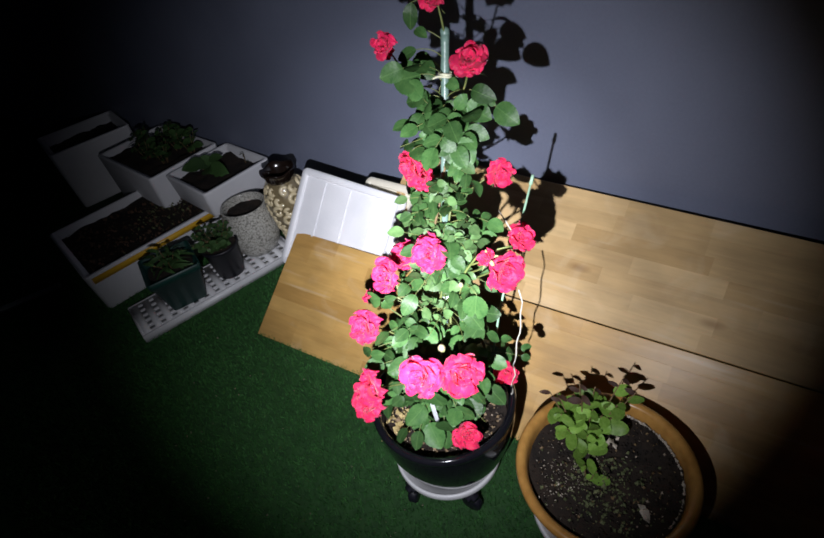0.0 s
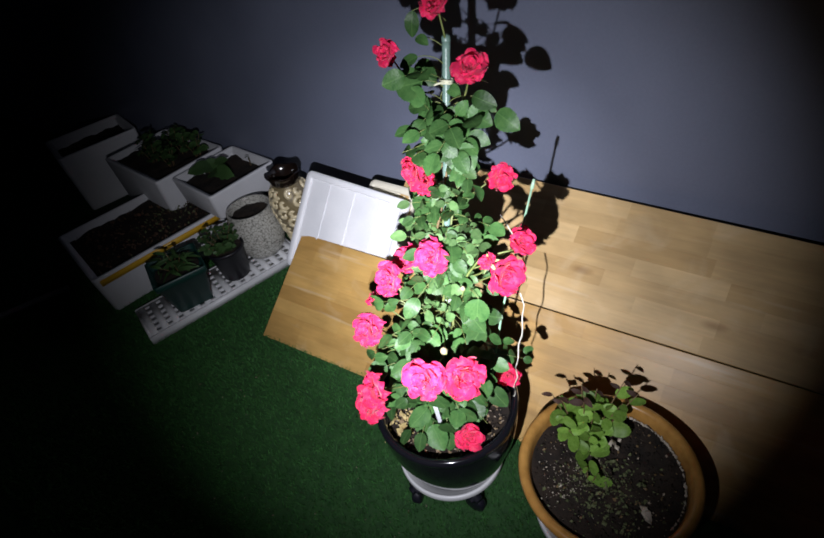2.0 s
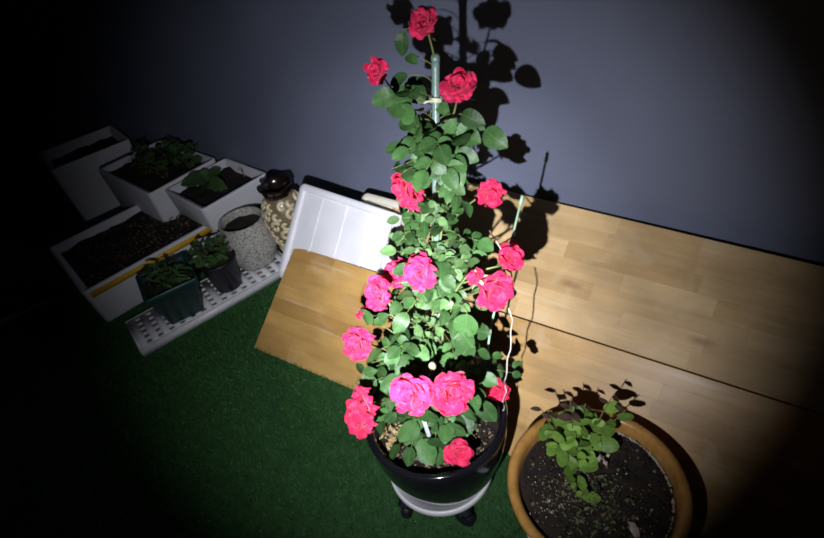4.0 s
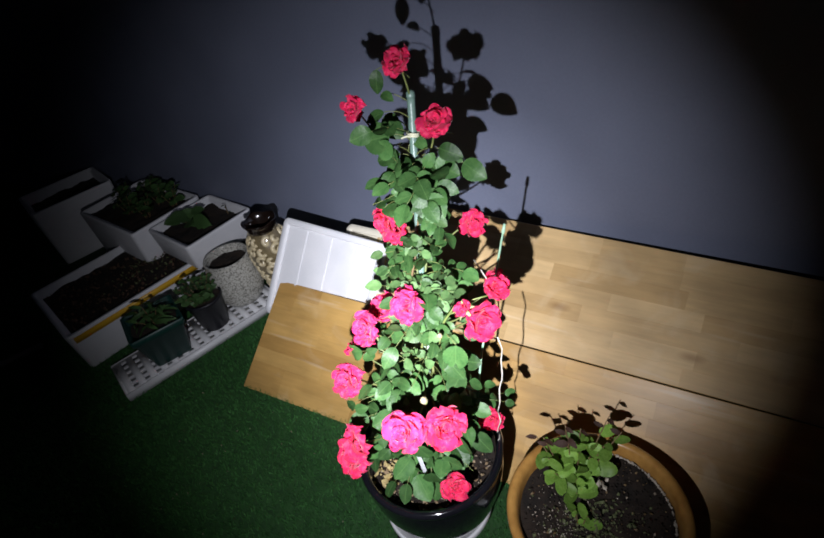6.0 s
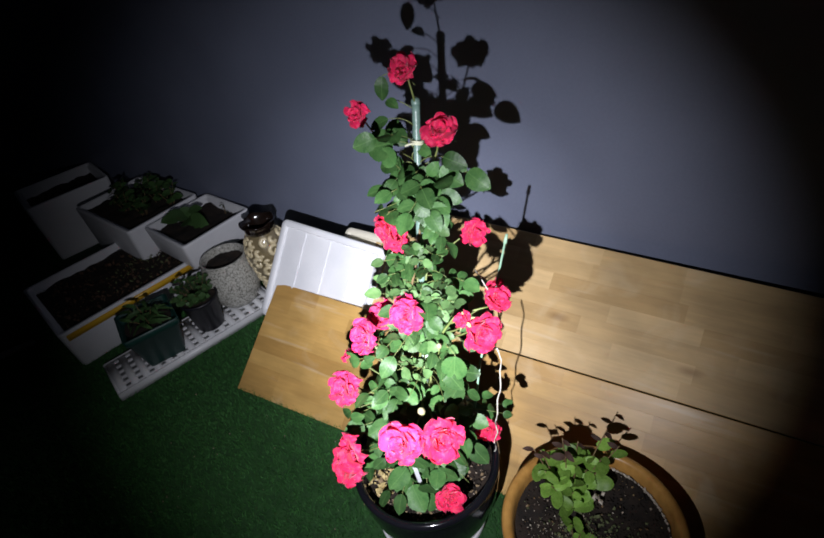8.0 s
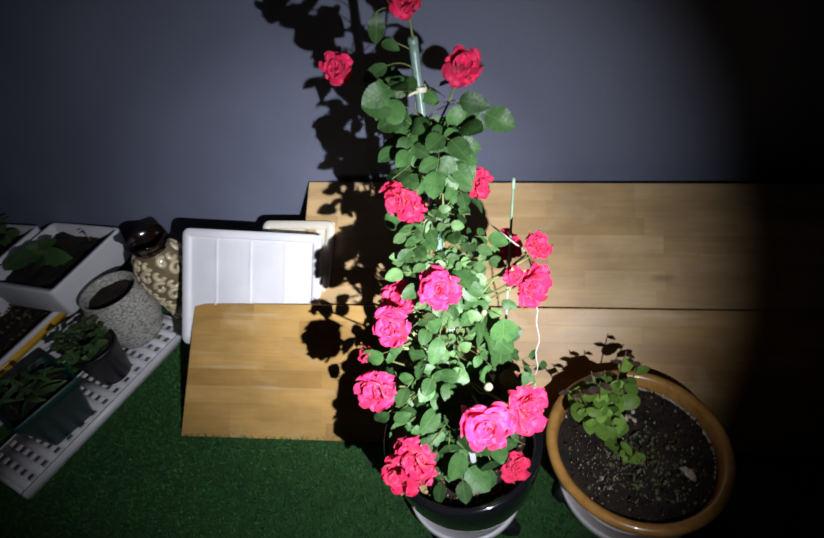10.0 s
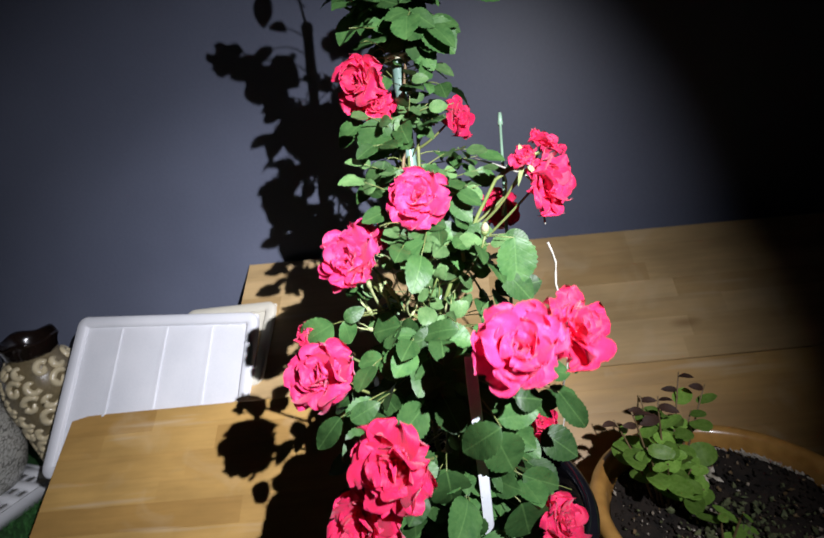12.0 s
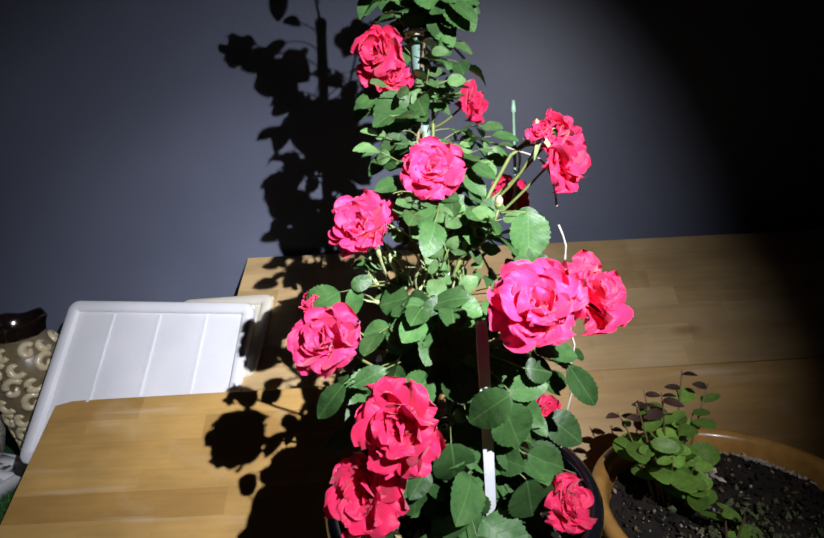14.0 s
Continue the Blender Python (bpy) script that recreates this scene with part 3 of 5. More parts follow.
# ---------------------------------------------------------------- leaves
def leaf_mesh(name, material, seed, wide=0.36, teeth=True, fold=0.22, droop=0.18, tip=1.0):
    """One leaf of length 1 along +y, face up, with a midrib fold and a toothed margin."""
    rng = random.Random(seed)
    bm = bmesh.new()
    rows = 21
    mid, left, right, ql, qr = [], [], [], [], []
    for i in range(rows):
        t = i / (rows - 1)
        w = wide * ((1 - (2 * t ** 0.9 - 1) ** 2) ** 0.5 if tip < 1 else (4 * t * (1 - t)) ** 0.60 * (1.08 - 0.22 * t) * (1 - 0.45 * t ** 8))
        if teeth and 0 < i < rows - 1:
            w *= 1 + (0.035 if i % 2 else -0.035) + rng.uniform(-0.015, 0.015)
        z = -droop * t * t + 0.03 * math.sin(5 * t + seed)
        mid.append(bm.verts.new((0, t, z)))
        for s, edge, half in ((-1, left, ql), (1, right, qr)):
            half.append(bm.verts.new((s * w * 0.52, t, z + fold * w * 0.62)))
            edge.append(bm.verts.new((s * w, t, z + fold * w * 0.95 + rng.uniform(-0.015, 0.015))))
    for i in range(rows - 1):
        for a, b in ((mid, ql), (ql, left)):
            bm.faces.new((a[i], a[i + 1], b[i + 1], b[i]))
        for a, b in ((mid, qr), (qr, right)):
            bm.faces.new((a[i], b[i], b[i + 1], a[i + 1]))
    bmesh.ops.remove_doubles(bm, verts=bm.verts[:], dist=1e-5)
    return mesh_of(name, bm, material)


ROSE_LEAVES = [leaf_mesh("leaf", LEAF, s, 0.375 + 0.03 * (s % 3), True, 0.08 + 0.08 * (s % 3), 0.08 + 0.10 * (s % 4)) for s in range(8)]


LIT_LEAVES = [leaf_mesh("leaf", LEAF_LIT, 80 + s, 0.36 + 0.03 * (s % 3), True, 0.10 + 0.06 * (s % 3), 0.10 + 0.08 * (s % 3)) for s in range(5)]


def frame_to(axis, up):
    """A turn whose +y is axis and whose +z is near up."""
    y = Vector(axis).normalized()
    x = y.cross(Vector(up))
    x = x.normalized() if x.length > 1e-4 else y.orthogonal().normalized()
    return Matrix((x, y, x.cross(y))).transposed().to_4x4()


def add_leaf(parent, meshes, rng, base, axis, up, size):
    ob = new("leaf", meshes[rng.randrange(len(meshes))])
    ob.parent = parent
    ob.matrix_basis = Matrix.Translation(base) @ frame_to(axis, up) @ Matrix.Diagonal((size * rng.uniform(0.9, 1.1), size, size, 1))
    return ob


# ---------------------------------------------------------------- roses
def petal_mesh(name, a0, a1, length, wide, cup, ruffle, seed, material, power=1.3):
    """One petal: it rises from the heart at a0 degrees off the flower's axis and ends at a1 degrees; the axis is +z, outward is +y.
    Its lip is notched in the middle and frilled."""
    rng = random.Random(seed)
    bm = bmesh.new()
    nu, nv, fine = 16, 11, 60
    phase, skew, notch = rng.uniform(0, 6), rng.uniform(-0.25, 0.25), rng.uniform(0.04, 0.15)
    arc = [(0.03, 0.0, radians(a0))]
    for k in range(1, fine + 1):
        ang = radians(a0 + (a1 - a0) * (k / fine) ** power)
        r, z, _ = arc[-1]
        arc.append((r + length / fine * math.sin(ang), z + length / fine * math.cos(ang), ang))
    rows = []
    for j in range(nv + 1):
        v = j / nv
        w = wide * (0.30 + 0.70 * math.sin(min(1, v * 1.35) * math.pi / 2)) * math.sqrt(max(0.0, 1 - (max(0, v - 0.5) / 0.54) ** 2.6))
        row = []
        for i in range(nu + 1):
            u = 2 * i / nu - 1
            lip = 1 - notch * math.exp(-((u - skew) / 0.30) ** 2) + 0.035 * math.sin(9 * u + phase) * v
            r, z, ang = arc[max(0, min(fine, round(fine * v * lip)))]
            drop = 0.05 * length * v * v * u * u
            wave = ruffle * v ** 3 * math.sin(3.3 * u + phase) + ruffle * 0.6 * v ** 4 * math.sin(6.5 * u + 2 * phase) + ruffle * 0.35 * v ** 6 * math.sin(13 * u + 3 * phase)
            inward = cup * u * u * w
            curl = 0.13 * length * max(0.0, v - 0.70) ** 2 / 0.09
            # the petal wraps round the axis: its sides lean inward, square to its own slope
            row.append(bm.verts.new((w * u, r - inward * math.cos(ang) - drop * math.sin(ang) + (wave * 0.6 + curl) * math.cos(ang),
                                     z + inward * math.sin(ang) - drop * math.cos(ang) - wave * math.sin(ang) - curl * math.sin(ang))))
        rows.append(row)
    for lo, hi in zip(rows, rows[1:]):
        for i in range(nu):
            bm.faces.new((lo[i], lo[i + 1], hi[i + 1], hi[i]))
    return mesh_of(name, bm, material)


def petal_set(material):
    return {
        "inner": [petal_mesh("petal", 2, 40, 0.34, 0.26, 0.70, 0.07, s, material, 1.0) for s in (1, 2, 3)],
        "mid": [petal_mesh("petal", 20, 62, 0.55, 0.38, 0.45, 0.12, s, material, 1.2) for s in (4, 5, 6)],
        "wide": [petal_mesh("petal", 42, 90, 0.80, 0.50, 0.26, 0.15, s, material, 1.4) for s in (7, 8, 9)],
        "outer": [petal_mesh("petal", 60, 112, 0.97, 0.58, 0.14, 0.18, s, material, 1.6) for s in (10, 11, 12)],
    }


RED, LIT_PINK = petal_set(PETAL_RED), petal_set(PETAL_LIT_PINK)


def heart_mesh():
    """The rolled heart of the flower: two tight spirals of petal rims."""
    bm = bmesh.new()
    lo, hi = [], []
    for i in range(61):
        t = i / 60
        a = 6.283 * 2.6 * t
        r = 0.02 + 0.10 * t
        lo.append(bm.verts.new((r * 0.8 * math.cos(a), r * 0.8 * math.sin(a), 0.08)))
        hi.append(bm.verts.new((r * math.cos(a), r * math.sin(a), 0.27 - 0.03 * t + 0.04 * math.sin(3 * a))))
    for i in range(60):
        bm.faces.new((lo[i], lo[i + 1], hi[i + 1], hi[i]))
    return mesh_of("flower", bm, CORE)


def calyx_mesh():
    bm = lathe([(0.03, -0.22), (0.09, -0.19), (0.115, -0.11), (0.09, -0.02), (0.05, 0.0)], 14)
    for k in range(5):
        a = 6.283 * k / 5
        d, s = Vector((math.cos(a), math.sin(a), 0)), Vector((-math.sin(a), math.cos(a), 0))
        p = [d * 0.07 + s * 0.07 + Vector((0, 0, -0.03)), d * 0.07 - s * 0.07 + Vector((0, 0, -0.03)), d * 0.30 - s * 0.05 + Vector((0, 0, -0.05)),
             d * 0.30 + s * 0.05 + Vector((0, 0, -0.05)), d * 0.52 + Vector((0, 0, -0.12))]
        v = [bm.verts.new(q) for q in p]
        bm.faces.new((v[0], v[1], v[2], v[3]))
        bm.faces.new((v[3], v[2], v[4]))
    return mesh_of("calyx", bm, SEPAL)


HEART, CALYX = heart_mesh(), calyx_mesh()

bush = thing("rose_bush", Matrix.Translation(POT + Vector((0, 0, 0.272))), "climbing rose with hot pink double flowers in a black pot", "rose plant")
ORIGIN = POT + Vector((0, 0, 0.272))
CLEAR = []
TUBE = Vector((0.007, -0.706, 0.602))  # foot of the small plastic tube
VIEW_SIDE = Vector((0.22, -0.84, 0.48)).normalized()  # roughly towards the camera: leaves that would hide flowers from it are left out


def axis_at(z):
    """The line of the stake, round which the rose is tied."""
    t = (z - 0.30) / 0.90
    return Vector((0.014 - 0.036 * t, -0.80 + 0.25 * t, z))


def flower(x, y, z, size, dx, dy, dz, full=1.0, low=0.13, petals=RED):
    """A double rose at a place, facing a way, on a stalk from the plant's axis."""
    at, face = Vector((x, y, z)), Vector((dx, dy, dz)).normalized()
    rng = random.Random(int(1000 * (x + 2 * y + 3 * z)))
    turn = face.to_track_quat("Z", "Y").to_matrix().to_4x4() @ pose(0, 0, 0, 0, 0, rng.uniform(0, 360))
    head = new("flower", HEART)
    head.parent = bush
    head.matrix_basis = Matrix.Translation(at - face * size * 0.30 - ORIGIN) @ turn @ Matrix.Scale(size, 4)
    cal = new("calyx", CALYX)
    cal.parent = head
    a = 0.0
    for kind, count, grow, lift in (("inner", 7, 1.0, 0.05), ("mid", 7, 1.0, 0.03), ("wide", round(7 * full), 1.0, 0.0), ("outer", round(6 * full), 1.0, -0.02)):
        for k in range(count):
            a += 360 / count + rng.uniform(-15, 15)
            pet = new("petal", rng.choice(petals[kind]))
            pet.parent = head
            s = grow * rng.uniform(0.74, 1.14)
            pet.matrix_basis = pose(0, 0, lift + rng.uniform(-0.03, 0.03), rng.uniform(-13, 13), rng.uniform(-10, 10), a) @ Matrix.Diagonal((s, s, s * rng.uniform(0.9, 1.1), 1))
        a += 24
    foot = axis_at(max(0.33, z - low))
    neck = at - face * size * 0.5
    bm = tube([p - ORIGIN for p in bend(foot, foot * 0.35 + neck * 0.65 + Vector((0, 0, -0.03)) - face * 0.03, neck)], [0.0026 - 0.0009 * i / 8 for i in range(9)], 6)
    part("flower_stalk", bm, CANE, bush)
    CLEAR.append((at + face * size * 0.4, size * 1.15))
    CLEAR.append((at + face * size * 1.3, size * 1.05))
    CLEAR.append((at + face * size * 2.2, size * 0.8))
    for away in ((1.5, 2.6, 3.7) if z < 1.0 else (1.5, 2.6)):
        CLEAR.append((at + VIEW_SIDE * size * away, size * 0.85))


flower(0.105, -0.957, 0.659, 0.052, 0.05, -0.80, 0.60, petals=LIT_PINK)
flower(0.168, -0.911, 0.651, 0.047, 0.62, -0.50, 0.60)
flower(-0.032, -0.977, 0.550, 0.053, -0.25, -0.88, 0.40)
flower(-0.074, -0.968, 0.468, 0.047, -0.45, -0.80, 0.40, low=0.10)
flower(0.144, -0.890, 0.393, 0.038, 0.70, -0.40, 0.60, low=0.06)
flower(-0.128, -0.865, 0.597, 0.051, -0.25, -0.82, 0.48, petals=LIT_PINK)
flower(-0.084, -0.806, 0.715, 0.046, -0.22, -0.78, 0.58, petals=LIT_PINK)
flower(-0.088, -0.728, 0.718, 0.042, -0.25, -0.50, 0.85, petals=LIT_PINK)
flower(0.007, -0.752, 0.775, 0.047, 0.05, -0.85, 0.50, petals=LIT_PINK)
flower(-0.062, -0.685, 0.926, 0.044, -0.42, -0.88, 0.12)
flower(0.066, -0.540, 0.853, 0.036, 0.80, -0.45, 0.0, full=0.9, low=0.03)
flower(0.172, -0.731, 0.768, 0.044, 0.72, -0.58, 0.22)
flower(0.178, -0.672, 0.812, 0.029, 0.55, -0.25, 0.80, full=0.8)
flower(0.117, -0.554, 0.708, 0.038, 0.20, -0.85, 0.35, full=0.7, low=0.06)
flower(0.141, -0.748, 0.808, 0.021, -0.25, -0.60, 0.75, full=0.6)
flower(-0.042, -0.672, 0.893, 0.030, 0.15, -0.85, 0.30, full=0.8)
flower(-0.150, -0.592, 1.126, 0.032, -0.05, -0.75, 0.65, full=0.9)
flower(0.064, -0.628, 1.128, 0.034, 0.30, -0.62, 0.70)
flower(-0.013, -0.600, 1.221, 0.029, 0.10, -0.72, 0.66, full=0.8, low=0.10)
flower(0.143, -0.703, 0.400, 0.036, 0.55, -0.62, 0.55, full=0.8, low=0.06)
flower(-0.160, -0.795, 0.622, 0.024, -0.6, -0.4, 0.5, full=0.6)


def bud(x, y, z, size):
    bm = lathe([(0.15, 0.0), (0.42, 0.25), (0.5, 0.55), (0.36, 0.95), (0.1, 1.25)], 12, top=True)
    b = part("bud", bm, BUD, bush, "pale closed rose bud", m=Matrix.Translation(Vector((x, y, z)) - ORIGIN) @ pose(0, 0, 0, 15, 10, 0) @ Matrix.Scale(size, 4))
    part("calyx", lathe([(0.1, -0.5), (0.3, -0.3), (0.46, 0.1), (0.44, 0.35), (0.3, 0.2)], 10), SEPAL, b)
    f = axis_at(z - 0.08)
    part("flower_stalk", tube([p - ORIGIN for p in bend(f, (x * 0.8, y, z - 0.07), (x, y, z - size * 0.4))], 0.0014, 6), CANE, bush)


bud(0.098, -0.869, 0.645, 0.016)
bud(0.085, -0.760, 0.720, 0.011)

# canes round the stake
for k in range(4):
    a = 1.7 * k
    pts = []
    for i in range(15):
        z = 0.272 + (0.725 - 0.06 * k) * i / 14
        pts.append(axis_at(z) + 0.017 * (1 + 0.5 * math.sin(2.0 * i + k)) * Vector((math.cos(a + 0.42 * i), math.sin(a + 0.42 * i), 0)) - ORIGIN)
    part("cane", tube(pts, [0.0045 - 0.0025 * i / 14 for i in range(15)], 7), CANE if k else TWIG, bush)


def reach(z):
    """How far the leaves stand off the axis at a height."""
    zs, rs = (0.33, 0.45, 0.58, 0.70, 0.80, 0.90, 1.00, 1.08, 1.16, 1.24), (0.13, 0.155, 0.145, 0.115, 0.085, 0.07, 0.085, 0.10, 0.075, 0.03)
    return float(np.interp(z, zs, rs))


def compound_leaf(rng, z, azimuth, length, rise, size, count, meshes=ROSE_LEAVES):
    """A stalk with leaflets in pairs and one at its end."""
    foot = axis_at(z) + Vector((rng.uniform(-0.014, 0.014), rng.uniform(-0.014, 0.014), 0))
    out = Vector((math.cos(azimuth), math.sin(azimuth), 0))
    tip = foot + out * length + Vector((0, 0, rise))
    mid = foot * 0.5 + tip * 0.5 + Vector((rng.uniform(-0.022, 0.022), rng.uniform(-0.022, 0.022), rng.uniform(-0.004, 0.032)))
    pts = bend(foot, mid, tip, 6)
    side = out.cross(Vector((0, 0, 1)))
    along = (pts[-1] - pts[-2]).normalized()
    spots = [(1.0, along, 1.0)]
    for k in range((count - 1) // 2):
        t = 0.80 - 0.27 * k
        for s in (-1, 1):
            spots.append((t, (along * 0.45 + side * s + Vector((0, 0, rng.uniform(-0.15, 0.2)))).normalized(), 0.88 - 0.14 * k))
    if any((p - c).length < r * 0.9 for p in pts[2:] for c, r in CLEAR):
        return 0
    made, stalk = 0, None
    for t, way, scale in spots:
        i = min(int(t * 6), 5)
        base = pts[i].lerp(pts[i + 1], t * 6 - i)
        s = size * scale * rng.uniform(0.85, 1.12)
        centre = base + way * s * 0.5
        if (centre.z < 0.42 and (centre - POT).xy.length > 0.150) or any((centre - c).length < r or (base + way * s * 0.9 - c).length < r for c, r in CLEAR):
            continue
        if not stalk:
            stalk = part("leaf_stalk", tube([p - ORIGIN for p in pts], [0.0010 - 0.0004 * i / 6 for i in range(7)], 5), CANE, bush)
        up = (Vector((0.12, -0.42, 0.85)) + out * rng.uniform(0.0, 0.75) + Vector([rng.uniform(-0.58, 0.58) for _ in range(3)])).normalized()
        add_leaf(stalk, meshes, rng, base - ORIGIN, way + Vector((0, 0, rng.uniform(-0.35, 0.1))), up, s)
        made += 1
    return made


BLOOMS = list(CLEAR)
CLEAR += [(Vector((-0.045, -0.735, 0.945)), 0.045), (Vector((-0.015, -0.79, 0.680)), 0.042), (Vector((0.035, -0.80, 0.672)), 0.040), (Vector((-0.045, -0.77, 0.672)), 0.032)]
for k in range(1, 6):
    CLEAR.append((Vector((0.072, -0.535 - 0.045 * k, 0.852)), 0.030))
for k in range(1, 5):
    CLEAR.append((Vector((0.117, -0.56 - 0.045 * k, 0.708 + 0.010 * k)), 0.036))
CLEAR += [(axis_at(0.945) + Vector((0.01, -0.05, 0)), 0.030)]
for k in range(1, 6):
    CLEAR.append((TUBE + Vector((0.004 * k, -0.042 * k, 0.018 + 0.011 * k)), 0.028))
for k in range(5):
    CLEAR.append((axis_at(1.062 + 0.027 * k) + Vector((0.030, -0.045, 0.025)), 0.027))
for k in range(9):
    for away in (0.02, 0.05, 0.085, 0.12):
        CLEAR.append((Vector((0.054, -0.885 - 0.8 * away, 0.36 + 0.033 * k + 0.6 * away)), 0.018))
CLEAR += [(TUBE + Vector((0, 0, 0.02)) + k * Vector((0.37, -0.76, 0.53)), 0.034) for k in (0.05, 0.10, 0.15, 0.20, 0.26)]
CLEAR += [(Vector((-0.055, -0.775, 0.660)), 0.032), (Vector((-0.060, -0.825, 0.670)), 0.030), (Vector((0.0, -0.750, 0.648)), 0.030), (Vector((0.010, -0.795, 0.645)), 0.030), (Vector((0.018, -0.845, 0.660)), 0.028)]
CLEAR += [(Vector((-0.150, -0.592, 1.126)) + k * Vector((0.58, -0.62, 0.22)), 0.040 + 0.004 * k) for k in (0.03, 0.07, 0.11)]
CLEAR += [(Vector((0.053 + 0.40 * k, -0.878 - 0.63 * k, z + 0.80 * k)), 0.021) for z in (0.33, 0.36, 0.39, 0.42, 0.45) for k in (0.04, 0.08, 0.12)]
rng = random.Random(11)
leaves, step = 0, 0
while leaves < 410 and step < 320:
    z = 0.36 + 0.65 * ((step * 0.6180339) % 1.0)
    az = radians(rng.choice((rng.uniform(-150, 10), rng.uniform(-150, 10), rng.uniform(-200, 60), rng.uniform(0, 360))))
    rr = reach(z) * rng.uniform(0.4, 1.0)
    big = 0.043 if z > 0.92 or z < 0.6 else 0.035
    leaves += compound_leaf(rng, z, az, rr, rng.uniform(-0.015, 0.05), big * rng.uniform(0.8, 1.15), 5 if rng.random() < 0.75 else 3)
    step += 1

step = 0
while leaves < 620 and step < 300:
    z = rng.uniform(0.34, 0.74)
    az = radians(rng.uniform(-140, -15))
    leaves += compound_leaf(rng, z, az, rng.uniform(0.07, 0.17) * (1.0 if z < 0.6 else 0.8), rng.uniform(-0.03, 0.05), rng.uniform(0.036, 0.056), rng.choice((3, 5, 5)))
    step += 1

goal, step, used = leaves + 22, 0, []
while leaves < goal and step < 160:
    step += 1
    z = rng.uniform(0.96, 1.12)
    if any(abs(z - q) < 0.011 for q in used):
        continue
    used.append(z)
    leaves += compound_leaf(rng, z, radians(rng.uniform(-210, 60)), rng.uniform(0.035, 0.095), rng.uniform(-0.01, 0.04), rng.uniform(0.034, 0.046), rng.choice((3, 5)))

# leaves that hide the stake between its two ties
for k in range(9):
    leaves += compound_leaf(rng, 0.90 + 0.015 * k, radians(rng.uniform(-110, -15)), rng.uniform(0.025, 0.06), rng.uniform(0.0, 0.03), rng.uniform(0.034, 0.044), 3)

for k in range(46):
    z = rng.uniform(0.60, 0.88)
    leaves += compound_leaf(rng, z, radians(rng.uniform(-150, 10)), rng.uniform(0.04, 0.10), rng.uniform(0.0, 0.06), rng.uniform(0.024, 0.036), 5, LIT_LEAVES)

# a low branch that reaches out beside the wire
for z, az, length, size in ((0.44, 30, 0.185, 0.030), (0.42, 22, 0.165, 0.032), (0.46, 38, 0.150, 0.028), (0.47, 18, 0.180, 0.026)):
    leaves += compound_leaf(rng, z, radians(az), length, 0.02, size, 5)

# the leaves that stand out singly

def key_leaf(x, y, z, dx, dy, dz, size, wide):
    """One leaf on its own stalk, from its foot along a way."""
    base, way = Vector((x, y, z)), Vector((dx, dy, dz))
    keys = random.Random(int(1000 * (x + 3 * y + 5 * z)))
    foot = axis_at(max(0.33, z - 0.03))
    stalk = part("leaf_stalk", tube([p - ORIGIN for p in bend(foot, foot * 0.5 + base * 0.5 + Vector((0, 0, 0.012)) - way * 0.012, base, 6)], [0.0011 - 0.0004 * i / 6 for i in range(7)], 5), CANE, bush)
    up = Vector((0.25, -0.78, 0.55)) + Vector([keys.uniform(-0.28, 0.28) for _ in range(3)])
    ob = new("leaf", ROSE_LEAVES[keys.randrange(len(ROSE_LEAVES))])
    ob.parent = stalk
    ob.matrix_basis = Matrix.Translation(base - ORIGIN) @ frame_to(way, up) @ Matrix.Diagonal((size * wide, size, size, 1))


key_leaf(0.014, -0.900, 0.480, 0.06, 0.00, -1.00, 0.062, 1.10)
key_leaf(-0.033, -0.900, 0.435, 0.02, 0.00, -1.00, 0.053, 1.10)
key_leaf(0.072, -0.900, 0.527, 0.35, 0.00, -0.94, 0.061, 1.05)
key_leaf(0.081, -0.925, 0.552, -0.83, 0.00, -0.55, 0.062, 0.80)
key_leaf(0.099, -0.880, 0.558, 0.99, 0.00, -0.12, 0.032, 1.20)
key_leaf(0.078, -0.880, 0.531, 0.99, 0.00, 0.15, 0.047, 0.80)
key_leaf(0.064, -0.870, 0.454, 0.75, 0.00, -0.67, 0.038, 1.10)
key_leaf(0.100, -0.860, 0.437, 0.89, 0.00, -0.45, 0.051, 0.90)
key_leaf(0.094, -0.900, 0.433, 0.19, 0.00, -0.98, 0.062, 1.10)
key_leaf(0.037, -0.900, 0.418, -0.25, 0.00, -0.97, 0.062, 1.10)
key_leaf(0.007, -0.850, 0.599, 0.12, 0.00, -0.99, 0.051, 1.20)
key_leaf(0.002, -0.840, 0.598, -1.00, 0.00, -0.04, 0.055, 0.90)
key_leaf(0.044, -0.840, 0.628, -1.00, 0.00, 0.06, 0.049, 0.70)
key_leaf(0.120, -0.759, 0.709, 0.05, -0.45, -0.85, 0.060, 1.05)
key_leaf(0.092, -0.732, 0.715, -0.95, -0.25, 0.00, 0.036, 0.90)
key_leaf(0.113, -0.712, 0.703, 0.92, -0.25, -0.30, 0.032, 0.90)
key_leaf(0.150, -0.860, 0.549, 0.49, 0.00, -0.87, 0.060, 0.60)
key_leaf(-0.118, -0.800, 0.632, -0.90, 0.00, -0.43, 0.056, 0.90)
key_leaf(-0.105, -0.800, 0.634, 0.35, 0.00, -0.94, 0.034, 1.10)
key_leaf(-0.102, -0.800, 0.637, 0.92, 0.00, 0.39, 0.028, 0.90)
